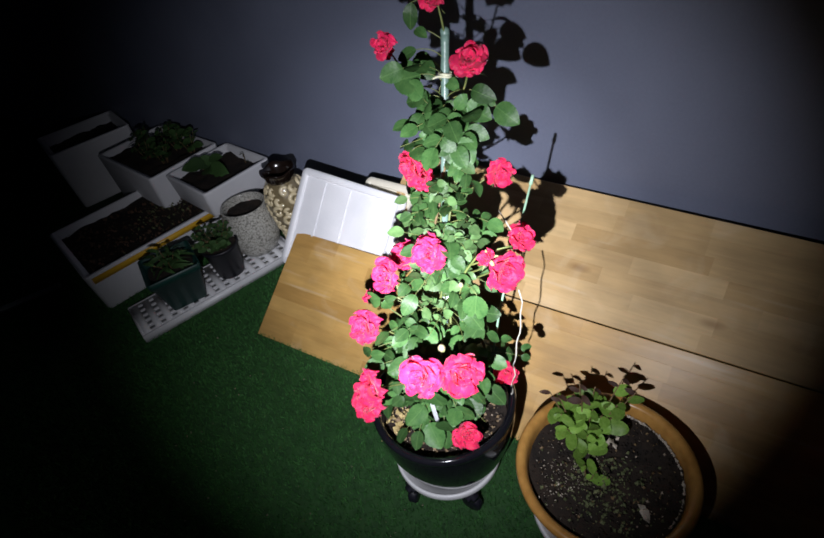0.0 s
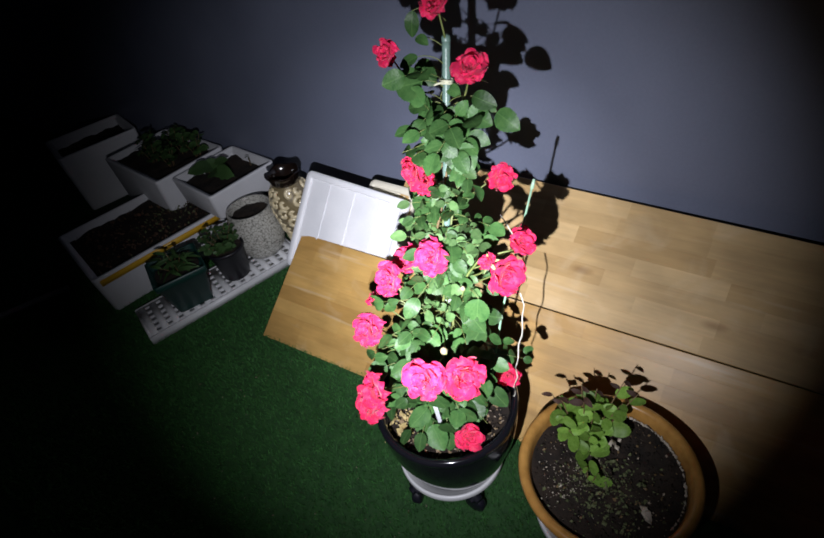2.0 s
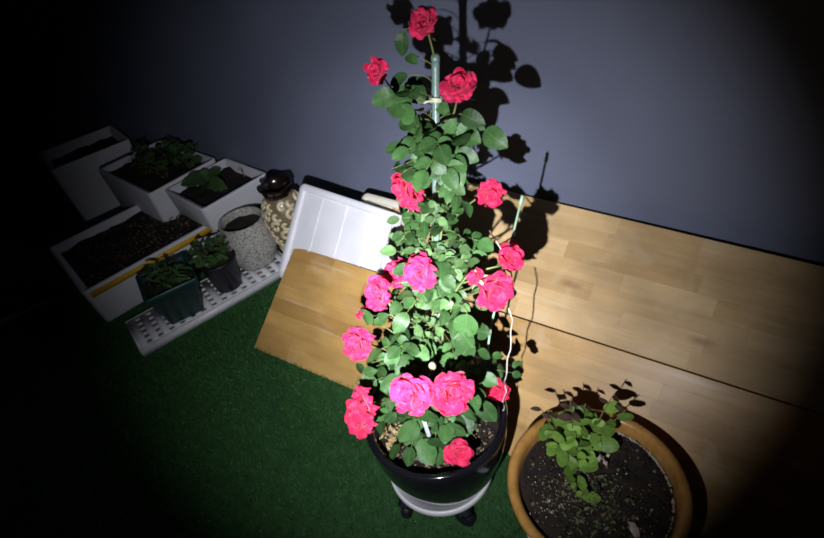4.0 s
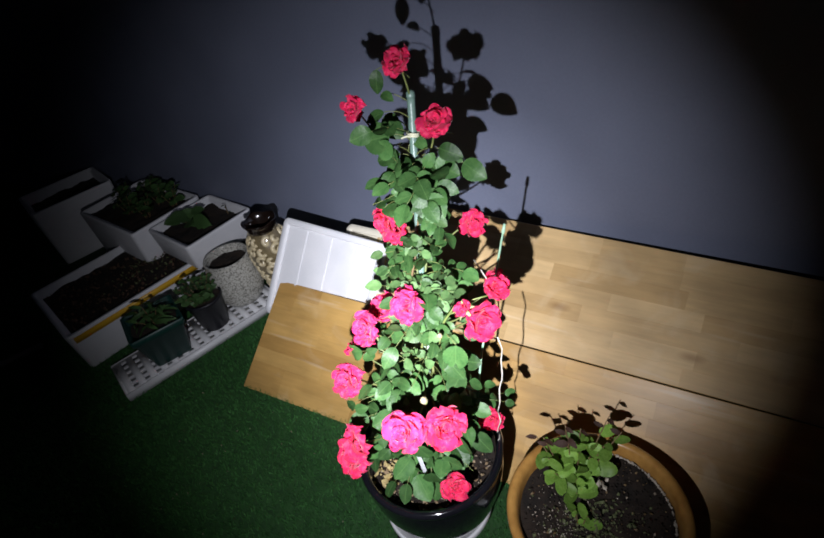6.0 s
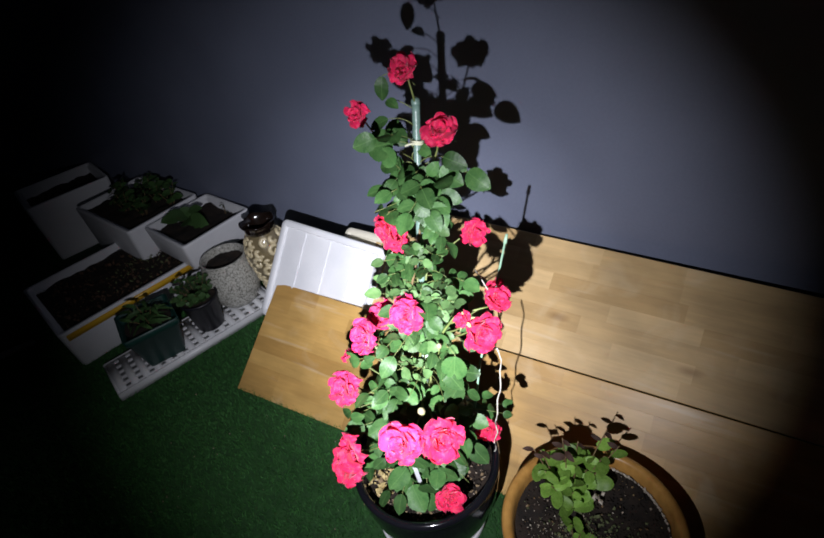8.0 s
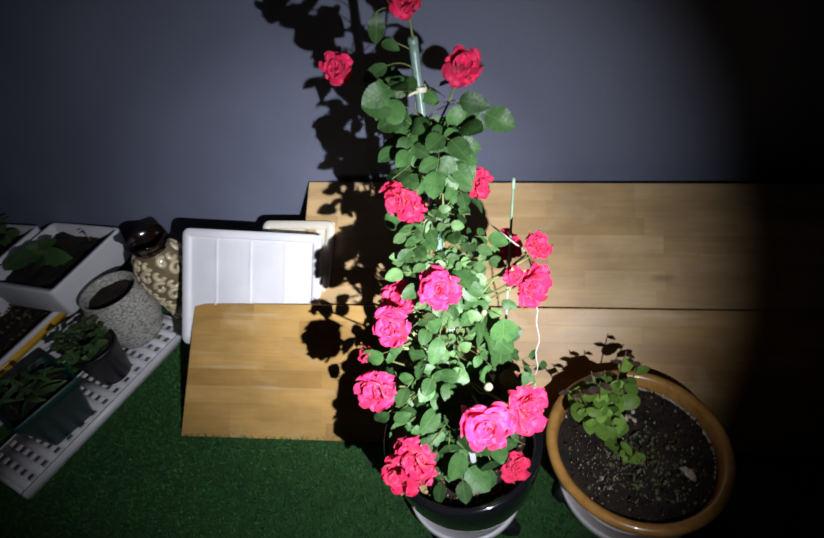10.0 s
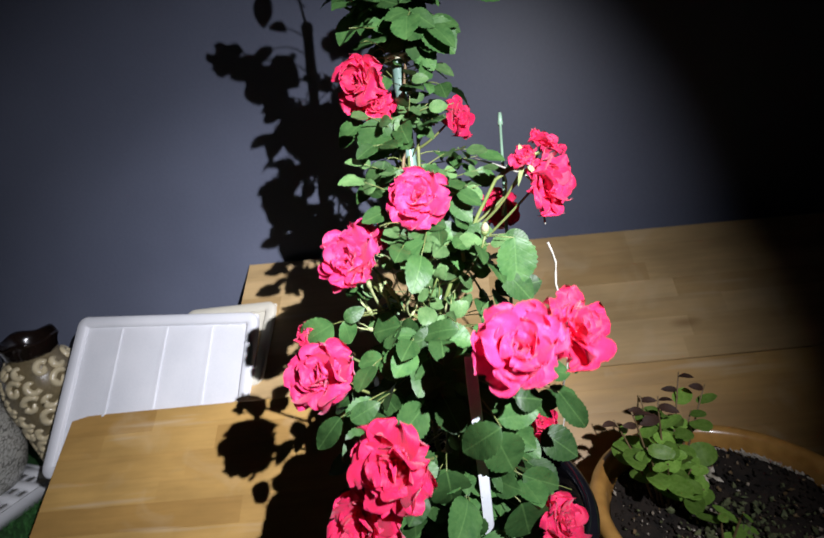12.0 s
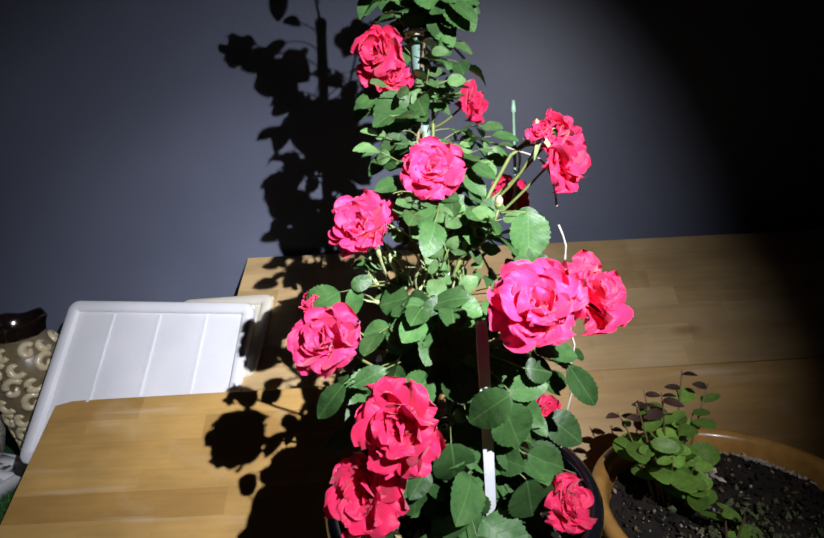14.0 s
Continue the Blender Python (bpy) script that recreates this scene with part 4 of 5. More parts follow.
key_leaf(-0.086, -0.900, 0.555, 0.87, 0.00, 0.49, 0.037, 0.90)
key_leaf(-0.104, -0.880, 0.547, -0.66, 0.00, -0.75, 0.062, 0.60)
key_leaf(-0.046, -0.660, 0.873, 0.75, 0.00, -0.66, 0.057, 1.20)
key_leaf(-0.064, -0.660, 0.871, -0.85, 0.00, -0.52, 0.052, 0.80)
key_leaf(-0.012, -0.620, 0.942, 0.11, 0.00, -0.99, 0.052, 0.60)
key_leaf(-0.036, -0.700, 0.819, -0.37, 0.00, -0.93, 0.055, 1.00)
key_leaf(-0.014, -0.740, 0.730, -0.23, 0.00, -0.97, 0.039, 1.20)
key_leaf(-0.117, -0.900, 0.457, 0.79, 0.00, -0.62, 0.029, 1.10)
key_leaf(0.029, -0.860, 0.531, -0.84, 0.00, -0.54, 0.017, 1.20)
key_leaf(0.047, -0.850, 0.558, -0.94, 0.00, -0.35, 0.017, 1.20)
key_leaf(0.031, -0.880, 0.507, -0.83, 0.00, -0.55, 0.018, 1.20)
key_leaf(0.052, -0.850, 0.403, 0.76, 0.00, -0.65, 0.037, 0.90)
key_leaf(-0.047, -0.620, 1.088, -0.94, -0.24, -0.23, 0.062, 1.30)
key_leaf(0.009, -0.640, 1.041, -0.86, -0.15, -0.49, 0.062, 1.30)
key_leaf(0.016, -0.640, 0.975, 0.47, -0.29, -0.84, 0.051, 1.20)
key_leaf(0.055, -0.590, 1.050, 0.90, -0.20, -0.40, 0.040, 0.80)
key_leaf(-0.026, -0.680, 0.868, -0.61, -0.21, -0.76, 0.062, 1.10)
key_leaf(-0.010, -0.600, 1.017, -0.67, -0.42, 0.61, 0.036, 1.00)
key_leaf(-0.080, -0.580, 1.109, 0.67, -0.26, -0.69, 0.058, 1.00)
key_leaf(-0.060, -0.600, 1.205, -0.10, -0.24, -0.95, 0.046, 0.80)
key_leaf(-0.055, -0.610, 1.129, -0.90, -0.25, -0.35, 0.049, 0.60)
key_leaf(-0.060, -0.600, 1.161, 0.93, -0.24, -0.28, 0.030, 0.80)
key_leaf(-0.031, -0.620, 1.049, -0.95, -0.18, -0.24, 0.062, 0.70)
key_leaf(-0.017, -0.630, 1.030, -0.58, -0.17, -0.80, 0.062, 1.35)
key_leaf(-0.010, -0.620, 1.031, 0.84, -0.20, -0.50, 0.060, 1.10)
key_leaf(0.052, -0.605, 1.062, 0.96, -0.26, -0.10, 0.047, 0.90)
key_leaf(0.045, -0.605, 1.029, 0.95, -0.27, -0.20, 0.050, 0.95)
key_leaf(0.090, -0.590, 1.029, 0.93, -0.23, -0.40, 0.055, 0.90)
key_leaf(0.034, -0.650, 0.983, 0.72, -0.25, -0.65, 0.056, 1.10)
key_leaf(-0.056, -0.630, 1.012, -0.60, -0.25, -0.78, 0.049, 0.80)
key_leaf(0.012, -0.645, 0.992, -0.60, -0.20, -0.70, 0.050, 1.10)
key_leaf(0.114, -0.746, 0.610, -0.07, -0.94, -0.33, 0.061, 0.90)
key_leaf(-0.069, -0.815, 0.520, -0.69, -0.66, -0.31, 0.062, 1.10)
key_leaf(-0.043, -0.815, 0.520, 0.83, 0.03, -0.55, 0.036, 1.20)
key_leaf(-0.052, -0.844, 0.490, -0.35, -0.86, -0.37, 0.054, 1.10)
key_leaf(0.135, -0.769, 0.430, 0.82, -0.44, -0.37, 0.054, 1.10)
key_leaf(0.043, -0.896, 0.375, 0.74, -0.60, -0.30, 0.062, 1.10)
key_leaf(0.068, -0.795, 0.400, 0.24, -0.94, -0.23, 0.062, 0.90)

# the branch that carries the flowers beside the thin stake
part("cane", tube([Vector(p) - ORIGIN for p in ((0.005, -0.735, 0.585), (0.037, -0.725, 0.655), (0.079, -0.722, 0.735), (0.106, -0.722, 0.778), (0.130, -0.727, 0.792))], [0.0032, 0.0029, 0.0026, 0.0023, 0.0018], 7), SEPAL, bush)
for tip in ((0.160, -0.735, 0.775), (0.166, -0.690, 0.800), (0.138, -0.742, 0.797), (0.116, -0.585, 0.700)):
    part("flower_stalk", tube([p - ORIGIN for p in bend((0.106, -0.722, 0.778), (0.130, -0.722, 0.800), tip)], 0.0017, 6), SEPAL, bush)

# spent flower heads: pale stalks with dry sepals in the middle of the bush
SPENT = surface("dry_sepal", (0.20, 0.27, 0.10), (0.42, 0.45, 0.22), 40, 0.6, 0.1, 200)


def hip_mesh():
    """A spent flower's green hip with its withered sepals drawn up into a tuft."""
    bm = lathe([(0.05, -0.34), (0.085, -0.20), (0.115, -0.02), (0.10, 0.12), (0.08, 0.20)], 10, top=True)
    for k in range(5):
        a = 6.283 * k / 5
        d, e = Vector((math.cos(a), math.sin(a), 0)), Vector((-math.sin(a), math.cos(a), 0))
        v = [bm.verts.new(q) for q in (d * 0.08 + e * 0.05 + Vector((0, 0, 0.18)), d * 0.08 - e * 0.05 + Vector((0, 0, 0.18)), d * (0.16 + 0.05 * (k % 2)) - e * 0.03 + Vector((0, 0, 0.46)),
                                      d * (0.16 + 0.05 * (k % 2)) + e * 0.03 + Vector((0, 0, 0.46)), d * (0.10 + 0.12 * (k % 3)) + Vector((0, 0, 0.78)))]
        bm.faces.new((v[0], v[1], v[2], v[3]))
        bm.faces.new((v[3], v[2], v[4]))
    return mesh_of("hip", bm, SPENT)


HIP = hip_mesh()


def spent(foot, mid, tip, radius, head=0.0):
    """A pale stalk left by a faded flower, with or without its hip."""
    foot, mid, tip = map(Vector, (foot, mid, tip))
    stalk = part("spent_stalk", tube([p - ORIGIN for p in bend(foot, mid, tip)], [radius * (0.85 + 0.05 * i) for i in range(9)], 6), SPENT, bush, "pale stalk of a faded flower")
    if head:
        ob = new("hip", HIP)
        ob.parent = stalk
        ob.matrix_basis = Matrix.Translation(tip - ORIGIN) @ (tip - mid).to_track_quat("Z", "Y").to_matrix().to_4x4() @ Matrix.Scale(head, 4)


spent((-0.008, -0.706, 0.652), (-0.022, -0.722, 0.676), (-0.044, -0.738, 0.694), 0.0013, 0.028)
spent((-0.033, -0.752, 0.620), (-0.034, -0.765, 0.640), (-0.041, -0.770, 0.656), 0.0014, 0.032)
spent((-0.050, -0.758, 0.628), (-0.049, -0.768, 0.644), (-0.053, -0.770, 0.660), 0.0014, 0.034)
spent((-0.058, -0.752, 0.622), (-0.064, -0.772, 0.645), (-0.066, -0.786, 0.676), 0.0019, 0.030)
spent((0.018, -0.708, 0.595), (0.026, -0.722, 0.640), (0.053, -0.712, 0.696), 0.0024)
spent((-0.009, -0.716, 0.620), (-0.010, -0.728, 0.645), (-0.005, -0.716, 0.668), 0.0019, 0.024)
spent((0.016, -0.715, 0.642), (0.020, -0.722, 0.665), (0.034, -0.706, 0.684), 0.0018)
spent((-0.012, -0.722, 0.632), (-0.020, -0.742, 0.618), (-0.027, -0.756, 0.606), 0.0019)
spent((0.055, -0.700, 0.655), (0.066, -0.708, 0.642), (0.074, -0.700, 0.615), 0.0015)
spent((-0.024, -0.735, 0.604), (-0.030, -0.765, 0.622), (-0.022, -0.775, 0.645), 0.0016, 0.028)

tangle = random.Random(77)
for k in range(34):
    z = tangle.uniform(0.60, 0.73)
    a = radians(tangle.uniform(-155, -5))
    foot = axis_at(z - tangle.uniform(0.05, 0.09))
    tip = axis_at(z) + tangle.uniform(0.035, 0.095) * Vector((math.cos(a), math.sin(a), 0))
    if any((tip - c).length < 0.8 * r for c, r in BLOOMS) or (tip - TUBE - Vector((0, -0.03, 0.02))).length < 0.032:
        continue
    lift = foot * 0.5 + tip * 0.5 + Vector((tangle.uniform(-0.03, 0.03), tangle.uniform(-0.03, 0.03), tangle.uniform(-0.03, 0.02)))
    stalk = part("spent_stalk", tube([p - ORIGIN for p in bend(foot, lift, tip)], tangle.uniform(0.0007, 0.0012), 5), SPENT if k % 6 == 0 else SEPAL, bush)
    if k % 6 == 0:
        ob = new("hip", HIP)
        ob.parent = stalk
        ob.matrix_basis = Matrix.Translation(tip - ORIGIN) @ (tip - lift).to_track_quat("Z", "Y").to_matrix().to_4x4() @ Matrix.Scale(tangle.uniform(0.020, 0.030), 4)
    else:
        for q in range(4):
            way = (tip - lift).normalized() * 0.6 + Vector((tangle.uniform(-1, 1), tangle.uniform(-0.8, 0.5), tangle.uniform(-0.4, 0.6)))
            add_leaf(stalk, LIT_LEAVES, tangle, tip.lerp(lift, 0.28 * q) - ORIGIN, way, Vector((0.25 + tangle.uniform(-0.5, 0.5), -0.7, 0.6 + tangle.uniform(-0.4, 0.4))), tangle.uniform(0.016, 0.030))

# long pale sepals spread behind the smallest flower
for k in range(5):
    d = Vector((0.85 * math.cos(1.2566 * k + 0.5), 0.35 * math.cos(1.2566 * k), math.sin(1.2566 * k + 0.5)))
    side = d.cross(Vector((-0.25, -0.60, 0.75))).normalized()
    bm = bmesh.new()
    rows = [[bm.verts.new(Vector((0.141, -0.742, 0.800)) - ORIGIN + d * 0.026 * t + side * s * w + Vector((0, 0, -0.006 * t * t))) for s in (-1, 0, 1)] for t, w in ((0.15, 0.0020), (0.4, 0.0034), (0.7, 0.0026), (1.0, 0.0004))]
    for lo, hi in zip(rows, rows[1:]):
        for q in (0, 1):
            bm.faces.new((lo[q], lo[q + 1], hi[q + 1], hi[q]))
    part("sepal", bm, SPENT, bush, "pale dry sepal")

# the stakes, ties, sticks and string in the black pot
stake = thing("garden_stake", Matrix.Translation(ORIGIN), "thick green coated garden stake in the black pot", "garden stake")
bm = bmesh.new()
pts = [axis_at(0.262 + 0.882 * i / 60) - ORIGIN for i in range(61)]
tube(pts, [0.0078 + (0.0009 if i % 4 == 0 else 0) for i in range(61)], 12, bm)
part("pole", bm, STAKE, stake)
part("cap", lathe([(0.0082, 0), (0.0088, 0.004), (0.0084, 0.011), (0.004, 0.015)], 14, top=True), STAKE, stake, m=Matrix.Translation(pts[-1] - Vector((0, 0, 0.004))))


def tie(z, r, wings):
    t = thing("plant_tie", Matrix.Translation(axis_at(z)) @ pose(0, 0, 0, -8, 3, 20), "pale rubbery tie knotted round the stake", "plant tie", "ties on the stake")
    bm = bmesh.new()
    for k in range(2):
        pts = [Vector((r * math.cos(a), r * math.sin(a), 0.004 * k + 0.001 * math.sin(3 * a))) for a in [2 * math.pi * i / 20 for i in range(21)]]
        tube(pts, 0.0026, 6, bm)
    part("loop", bm, TIE, t)
    for s in wings:
        part("end", tube(bend((0.0, -r, 0.002), (s * 0.010, -r - 0.008, 0.004), (s * 0.020, -r - 0.004, 0.001 + 0.003 * s)), 0.0021, 6), TIE, t)
    return t


tie(1.074, 0.0112, (-1,))
tie(0.945, 0.017, (-1, 1))
tie(0.690, 0.020, (1,))

thin = thing("garden_stake", pose(0.105, -0.765, 0.29), "thin pale green stake beside the climbing rose", "garden stake")
part("pole", tube([Vector(p) - Vector((0.105, -0.765, 0.29)) for p in ((0.105, -0.765, 0.27), (0.114, -0.66, 0.58), (0.128, -0.528, 0.834))], [0.0027, 0.0026, 0.0024], 10), STAKE_PALE, thin)
part("cap", tube([(0.0232, 0.2375, 0.544), (0.0242, 0.2465, 0.562)], [0.0042, 0.003], 10), STAKE_PALE, thin)

stick = thing("plant_label", pose(0.052, -0.872, 0.28), "long flat white plastic label stick with a square top", "plant label")
bm = bmesh.new()
rings = []
for k in range(13):
    t = k / 12
    w = 0.0062 + 0.0004 * t - (0.0012 if k == 12 else 0)
    c = Vector((0.004 * math.sin(1.6 * t) - 0.001 * t, -0.022 * t - 0.003 * math.sin(3 * t), 0.340 * t))
    rings.append([bm.verts.new(c + Vector(p)) for p in ((-w, 0.0008, 0), (-w * 0.9, -0.0012, 0), (w * 0.9, -0.0012, 0), (w, 0.0008, 0), (w * 0.8, 0.0018, 0), (-w * 0.8, 0.0018, 0))])
for lo, hi in zip(rings, rings[1:]):
    for k in range(6):
        bm.faces.new((lo[k], lo[(k + 1) % 6], hi[(k + 1) % 6], hi[k]))
bm.faces.new(rings[0][::-1])
bm.faces.new(rings[-1])
part("blade", bm, WHITE_STICK, stick, smooth=False)

jar = thing("water_tube", Matrix.Translation(TUBE) @ pose(0, 0, 0, 8, -6, 0), "small clear-green plastic tube tied to the rose", "plastic tube")
part("tube", lathe([(0.010, 0), (0.0125, 0.002), (0.0135, 0.006), (0.0140, 0.027), (0.0125, 0.031)], 20), CLEAR_PLASTIC, jar)
part("cap", lathe([(0.0144, 0.024), (0.0147, 0.027), (0.0144, 0.033), (0.012, 0.0355), (0.006, 0.036)], 20, top=True, bottom=False), LEAF_DULL, jar, "dull green screw cap")

string = thing("plant_string", pose(0.147, -0.71, 0.274), "white coated wire hanging from the flowers into the pot", "wire")
FOOT = Vector((0.147, -0.71, 0.274))
pts = []
for a, b in (((0.150, -0.712, 0.270), (0.172, -0.722, 0.400)), ((0.172, -0.722, 0.400), (0.180, -0.720, 0.513)), ((0.180, -0.720, 0.513), (0.182, -0.690, 0.600)), ((0.182, -0.690, 0.600), (0.172, -0.672, 0.690))):
    for i in range(6):
        p = Vector(a).lerp(Vector(b), i / 6)
        pts.append(p + Vector((0.003 * math.sin(90 * p.z), 0.003 * math.cos(70 * p.z), 0)) - FOOT)
part("wire", tube(pts, 0.0016, 6), WIRE, string)
part("loop", tube([p - FOOT for p in bend((0.170, -0.672, 0.700), (0.172, -0.640, 0.765), (0.138, -0.626, 0.772), 5) + [Vector((0.110, -0.606, 0.783)), Vector((0.083, -0.587, 0.793))]], 0.0016, 6), WIRE, string)


# ---------------------------------------------------------------- young shrub in the ochre pot
ROUND_LEAVES = [leaf_mesh("leaf", LEAF_ROUND, 20 + s, 0.30 + 0.03 * s, False, 0.16, 0.14 + 0.06 * s, 0.5) for s in range(3)]
MAROON_LEAVES = [leaf_mesh("leaf", LEAF_DARK, 30 + s, 0.24, False, 0.2, 0.15) for s in range(2)]


def shrub(at, spots, seed, label, meshes, tops, size, name="shrub"):
    ob = thing(name, Matrix.Translation(at), label, "plant")
    rng = random.Random(seed)
    for dx, dy, h, n in spots:
        pts = bend((0.25 * dx, 0.25 * dy, -0.01), (0.6 * dx, 0.6 * dy, 0.6 * h), (dx, dy, h), 8)
        part("stem", tube(pts, [0.0022 - 0.0011 * i / 8 for i in range(9)], 6), TWIG, ob)
        for k in range(n):
            t = 0.30 + 0.66 * k / max(1, n - 1)
            i = min(int(t * 8), 7)
            base = pts[i].lerp(pts[i + 1], t * 8 - i)
            a = 2.4 * k + rng.uniform(-0.4, 0.4)
            way = Vector((math.cos(a), math.sin(a), rng.uniform(0.0, 0.5)))
            dark = tops and (h > 0.15 and k == n - 1 or h > 0.17 and k == n - 2)
            add_leaf(ob, tops if dark else meshes, rng, base, way, Vector((rng.uniform(-0.7, 0.8), rng.uniform(-1.1, 0.2), 1)), size * (rng.uniform(0.5, 0.85) if dark else rng.uniform(0.6, 1.25) * (1.2 - 0.45 * t)))
    return ob


shrub((0.335, -0.680, 0.222), ((0.050, 0.105, 0.172, 6), (0.058, 0.072, 0.118, 6), (-0.085, -0.010, 0.165, 5), (-0.062, -0.020, 0.185, 6), (-0.015, 0.010, 0.178, 6), (-0.022, -0.055, 0.118, 5),
                               (-0.045, -0.035, 0.132, 6), (0.020, -0.030, 0.085, 6), (0.0, 0.055, 0.160, 6), (-0.032, 0.040, 0.172, 6), (0.085, 0.088, 0.155, 5),
                               (-0.005, -0.020, 0.110, 6), (0.012, 0.015, 0.125, 6), (0.028, -0.055, 0.070, 5)), 4, "young shrub with round light green leaves and maroon tips", ROUND_LEAVES, MAROON_LEAVES, 0.043)
shrub((0.382, -0.768, 0.222), ((-0.012, 0.0, 0.058, 3), (0.018, -0.004, 0.062, 3)), 9, "low sprout with three round green leaves", ROUND_LEAVES, None, 0.034)


# ---------------------------------------------------------------- planters along the side
SKEW = -15.7


def foam_box(x, y, w, d, h, wall_thick, fill, label, tape=False, base=0.0, turn=-10):
    """An open styrofoam box with a stepped rim, filled with soil."""
    box = thing("foam_box", pose(x, y, base, 0, 0, turn), label, "planter box", "styrofoam planters")
    bm = bmesh.new()

    def loop(ix, z, r):
        out = []
        for sx, sy, a0 in ((1, 1, 0), (-1, 1, 90), (-1, -1, 180), (1, -1, 270)):
            for k in range(4):
                a = radians(a0 + 30 * k)
                out.append(bm.verts.new((sx * (w / 2 - ix - r) + r * math.cos(a), sy * (d / 2 - ix - r) + r * math.sin(a), z)))
        return out
    loops = [loop(0.014, 0.0, 0.015), loop(0.010, 0.006, 0.02), loop(0.0, h - 0.012, 0.02), loop(0.0, h - 0.003, 0.02), loop(0.003, h, 0.018), loop(wall_thick * 0.55, h, 0.016),
             loop(wall_thick * 0.55 + 0.002, h - 0.012, 0.015), loop(wall_thick, h - 0.013, 0.012), loop(wall_thick + 0.006, fill - 0.03, 0.01)]
    for lo, hi in zip(loops, loops[1:]):
        for k in range(16):
            j = (k + 1) % 16
            bm.faces.new((lo[k], lo[j], hi[j], hi[k]))
    bm.faces.new(loops[0][::-1])
    bm.faces.new(loops[-1])
    part("body", bm, FOAM, box)
    bm = bmesh.new()
    bmesh.ops.create_grid(bm, x_segments=22, y_segments=22, size=0.5, matrix=Matrix.Translation((0, 0, fill)) @ Matrix.Diagonal((w - 2 * wall_thick - 0.004, d - 2 * wall_thick - 0.004, 1, 1)))
    for v in bm.verts:
        v.co.z += 0.016 * noise.noise(v.co * 14) + 0.008 * noise.noise(v.co * 45)
    part("soil", bm, SOIL, box)
    if tape:
        part("tape", block((0.004, d - 0.05, 0.030), 0.001, (w / 2 + 0.0005, 0, h - 0.030)), TAPE, box, "yellow tape strip")
    return box


long_box = foam_box(-1.935, -0.53, 0.57, 0.80, 0.20, 0.030, 0.165, "long white styrofoam planter with a yellow tape strip and bare soil", True)
foam_box(-1.682, -0.212, 0.38, 0.37, 0.135, 0.028, 0.095, "white styrofoam planter with a small green seedling, stood on another", base=0.201, turn=-6)
foam_box(-2.195, -0.225, 0.60, 0.40, 0.345, 0.032, 0.32, "white styrofoam planter full of dark leafy plants", turn=-4)
foam_box(-2.92, -0.27, 0.40, 0.46, 0.36, 0.032, 0.30, "dim white styrofoam planter with bare soil", turn=-14)

scatter(long_box, "litter", crumbs(420, lambda rng: (rng.uniform(-0.22, 0.22), rng.uniform(-0.35, 0.35), 0.168 + rng.uniform(0, 0.012)), 0.004, 0.013, 55), LITTER, "brown leaf litter on the soil")
scatter(long_box, "weeds", crumbs(160, lambda rng: (rng.gauss(0.05, 0.09), rng.gauss(0.1, 0.14), 0.172 + rng.uniform(0, 0.012)), 0.003, 0.010, 56), MOSS, "tiny green weeds on the soil")
DULL_LEAVES = [leaf_mesh("leaf", LEAF_DULL, 40 + s, 0.34, True, 0.2, 0.25) for s in range(3)]
shrub((-1.76, -0.22, 0.298), ((-0.02, -0.03, 0.05, 4), (0.02, 0.02, 0.06, 4)), 21, "broad-leaved green seedling in a styrofoam planter", DULL_LEAVES, None, 0.11, "seedling")
shrub((-1.62, -0.09, 0.298), ((0.01, 0.0, 0.06, 3),), 22, "tiny seedling at the edge of a styrofoam planter", DULL_LEAVES, None, 0.03, "seedling")
for i, (x, y) in enumerate(((-2.33, -0.22), (-2.22, -0.12), (-2.10, -0.15), (-2.05, -0.27), (-2.20, -0.28), (-1.99, -0.14))):
    shrub((x, y, 0.325), ((-0.03, 0, 0.09, 6), (0.03, 0.02, 0.11, 6), (0.0, -0.04, 0.08, 6), (0.01, 0.05, 0.10, 5)), 50 + i, "dark leafy plant crowding a styrofoam planter", DULL_LEAVES, None, 0.055, "leafy_plant")

# the perforated tray
tray = thing("plastic_tray", pose(-1.385, -0.605, 0, 0, 0, SKEW), "white perforated plastic tray turned over on the turf", "tray")
TW, TD, TH = 0.25, 0.74, 0.040
for sx in (-1, 1):
    part("side_wall", block((0.012, TD, TH), 0.004, (sx * (TW / 2 - 0.006), 0, TH / 2)), PLASTIC, tray)
for sy in (-1, 1):
    part("end_wall", block((TW - 0.024, 0.012, TH), 0.004, (0, sy * (TD / 2 - 0.006), TH / 2)), PLASTIC, tray)
for k in range(6):
    part("bar", block((0.026, TD - 0.024, 0.006), 0.0015, (-TW / 2 + 0.026 + k * (TW - 0.052) / 5, 0, TH - 0.004)), PLASTIC, tray)
for k in range(15):
    part("slat", block((TW - 0.024, 0.032, 0.007), 0.0015, (0, -TD / 2 + 0.026 + k * (TD - 0.052) / 14, TH - 0.0044)), PLASTIC, tray)

part("base", block((TW - 0.026, TD - 0.026, 0.004), 0.001, (0, 0, TH - 0.012)), PLASTIC, tray)

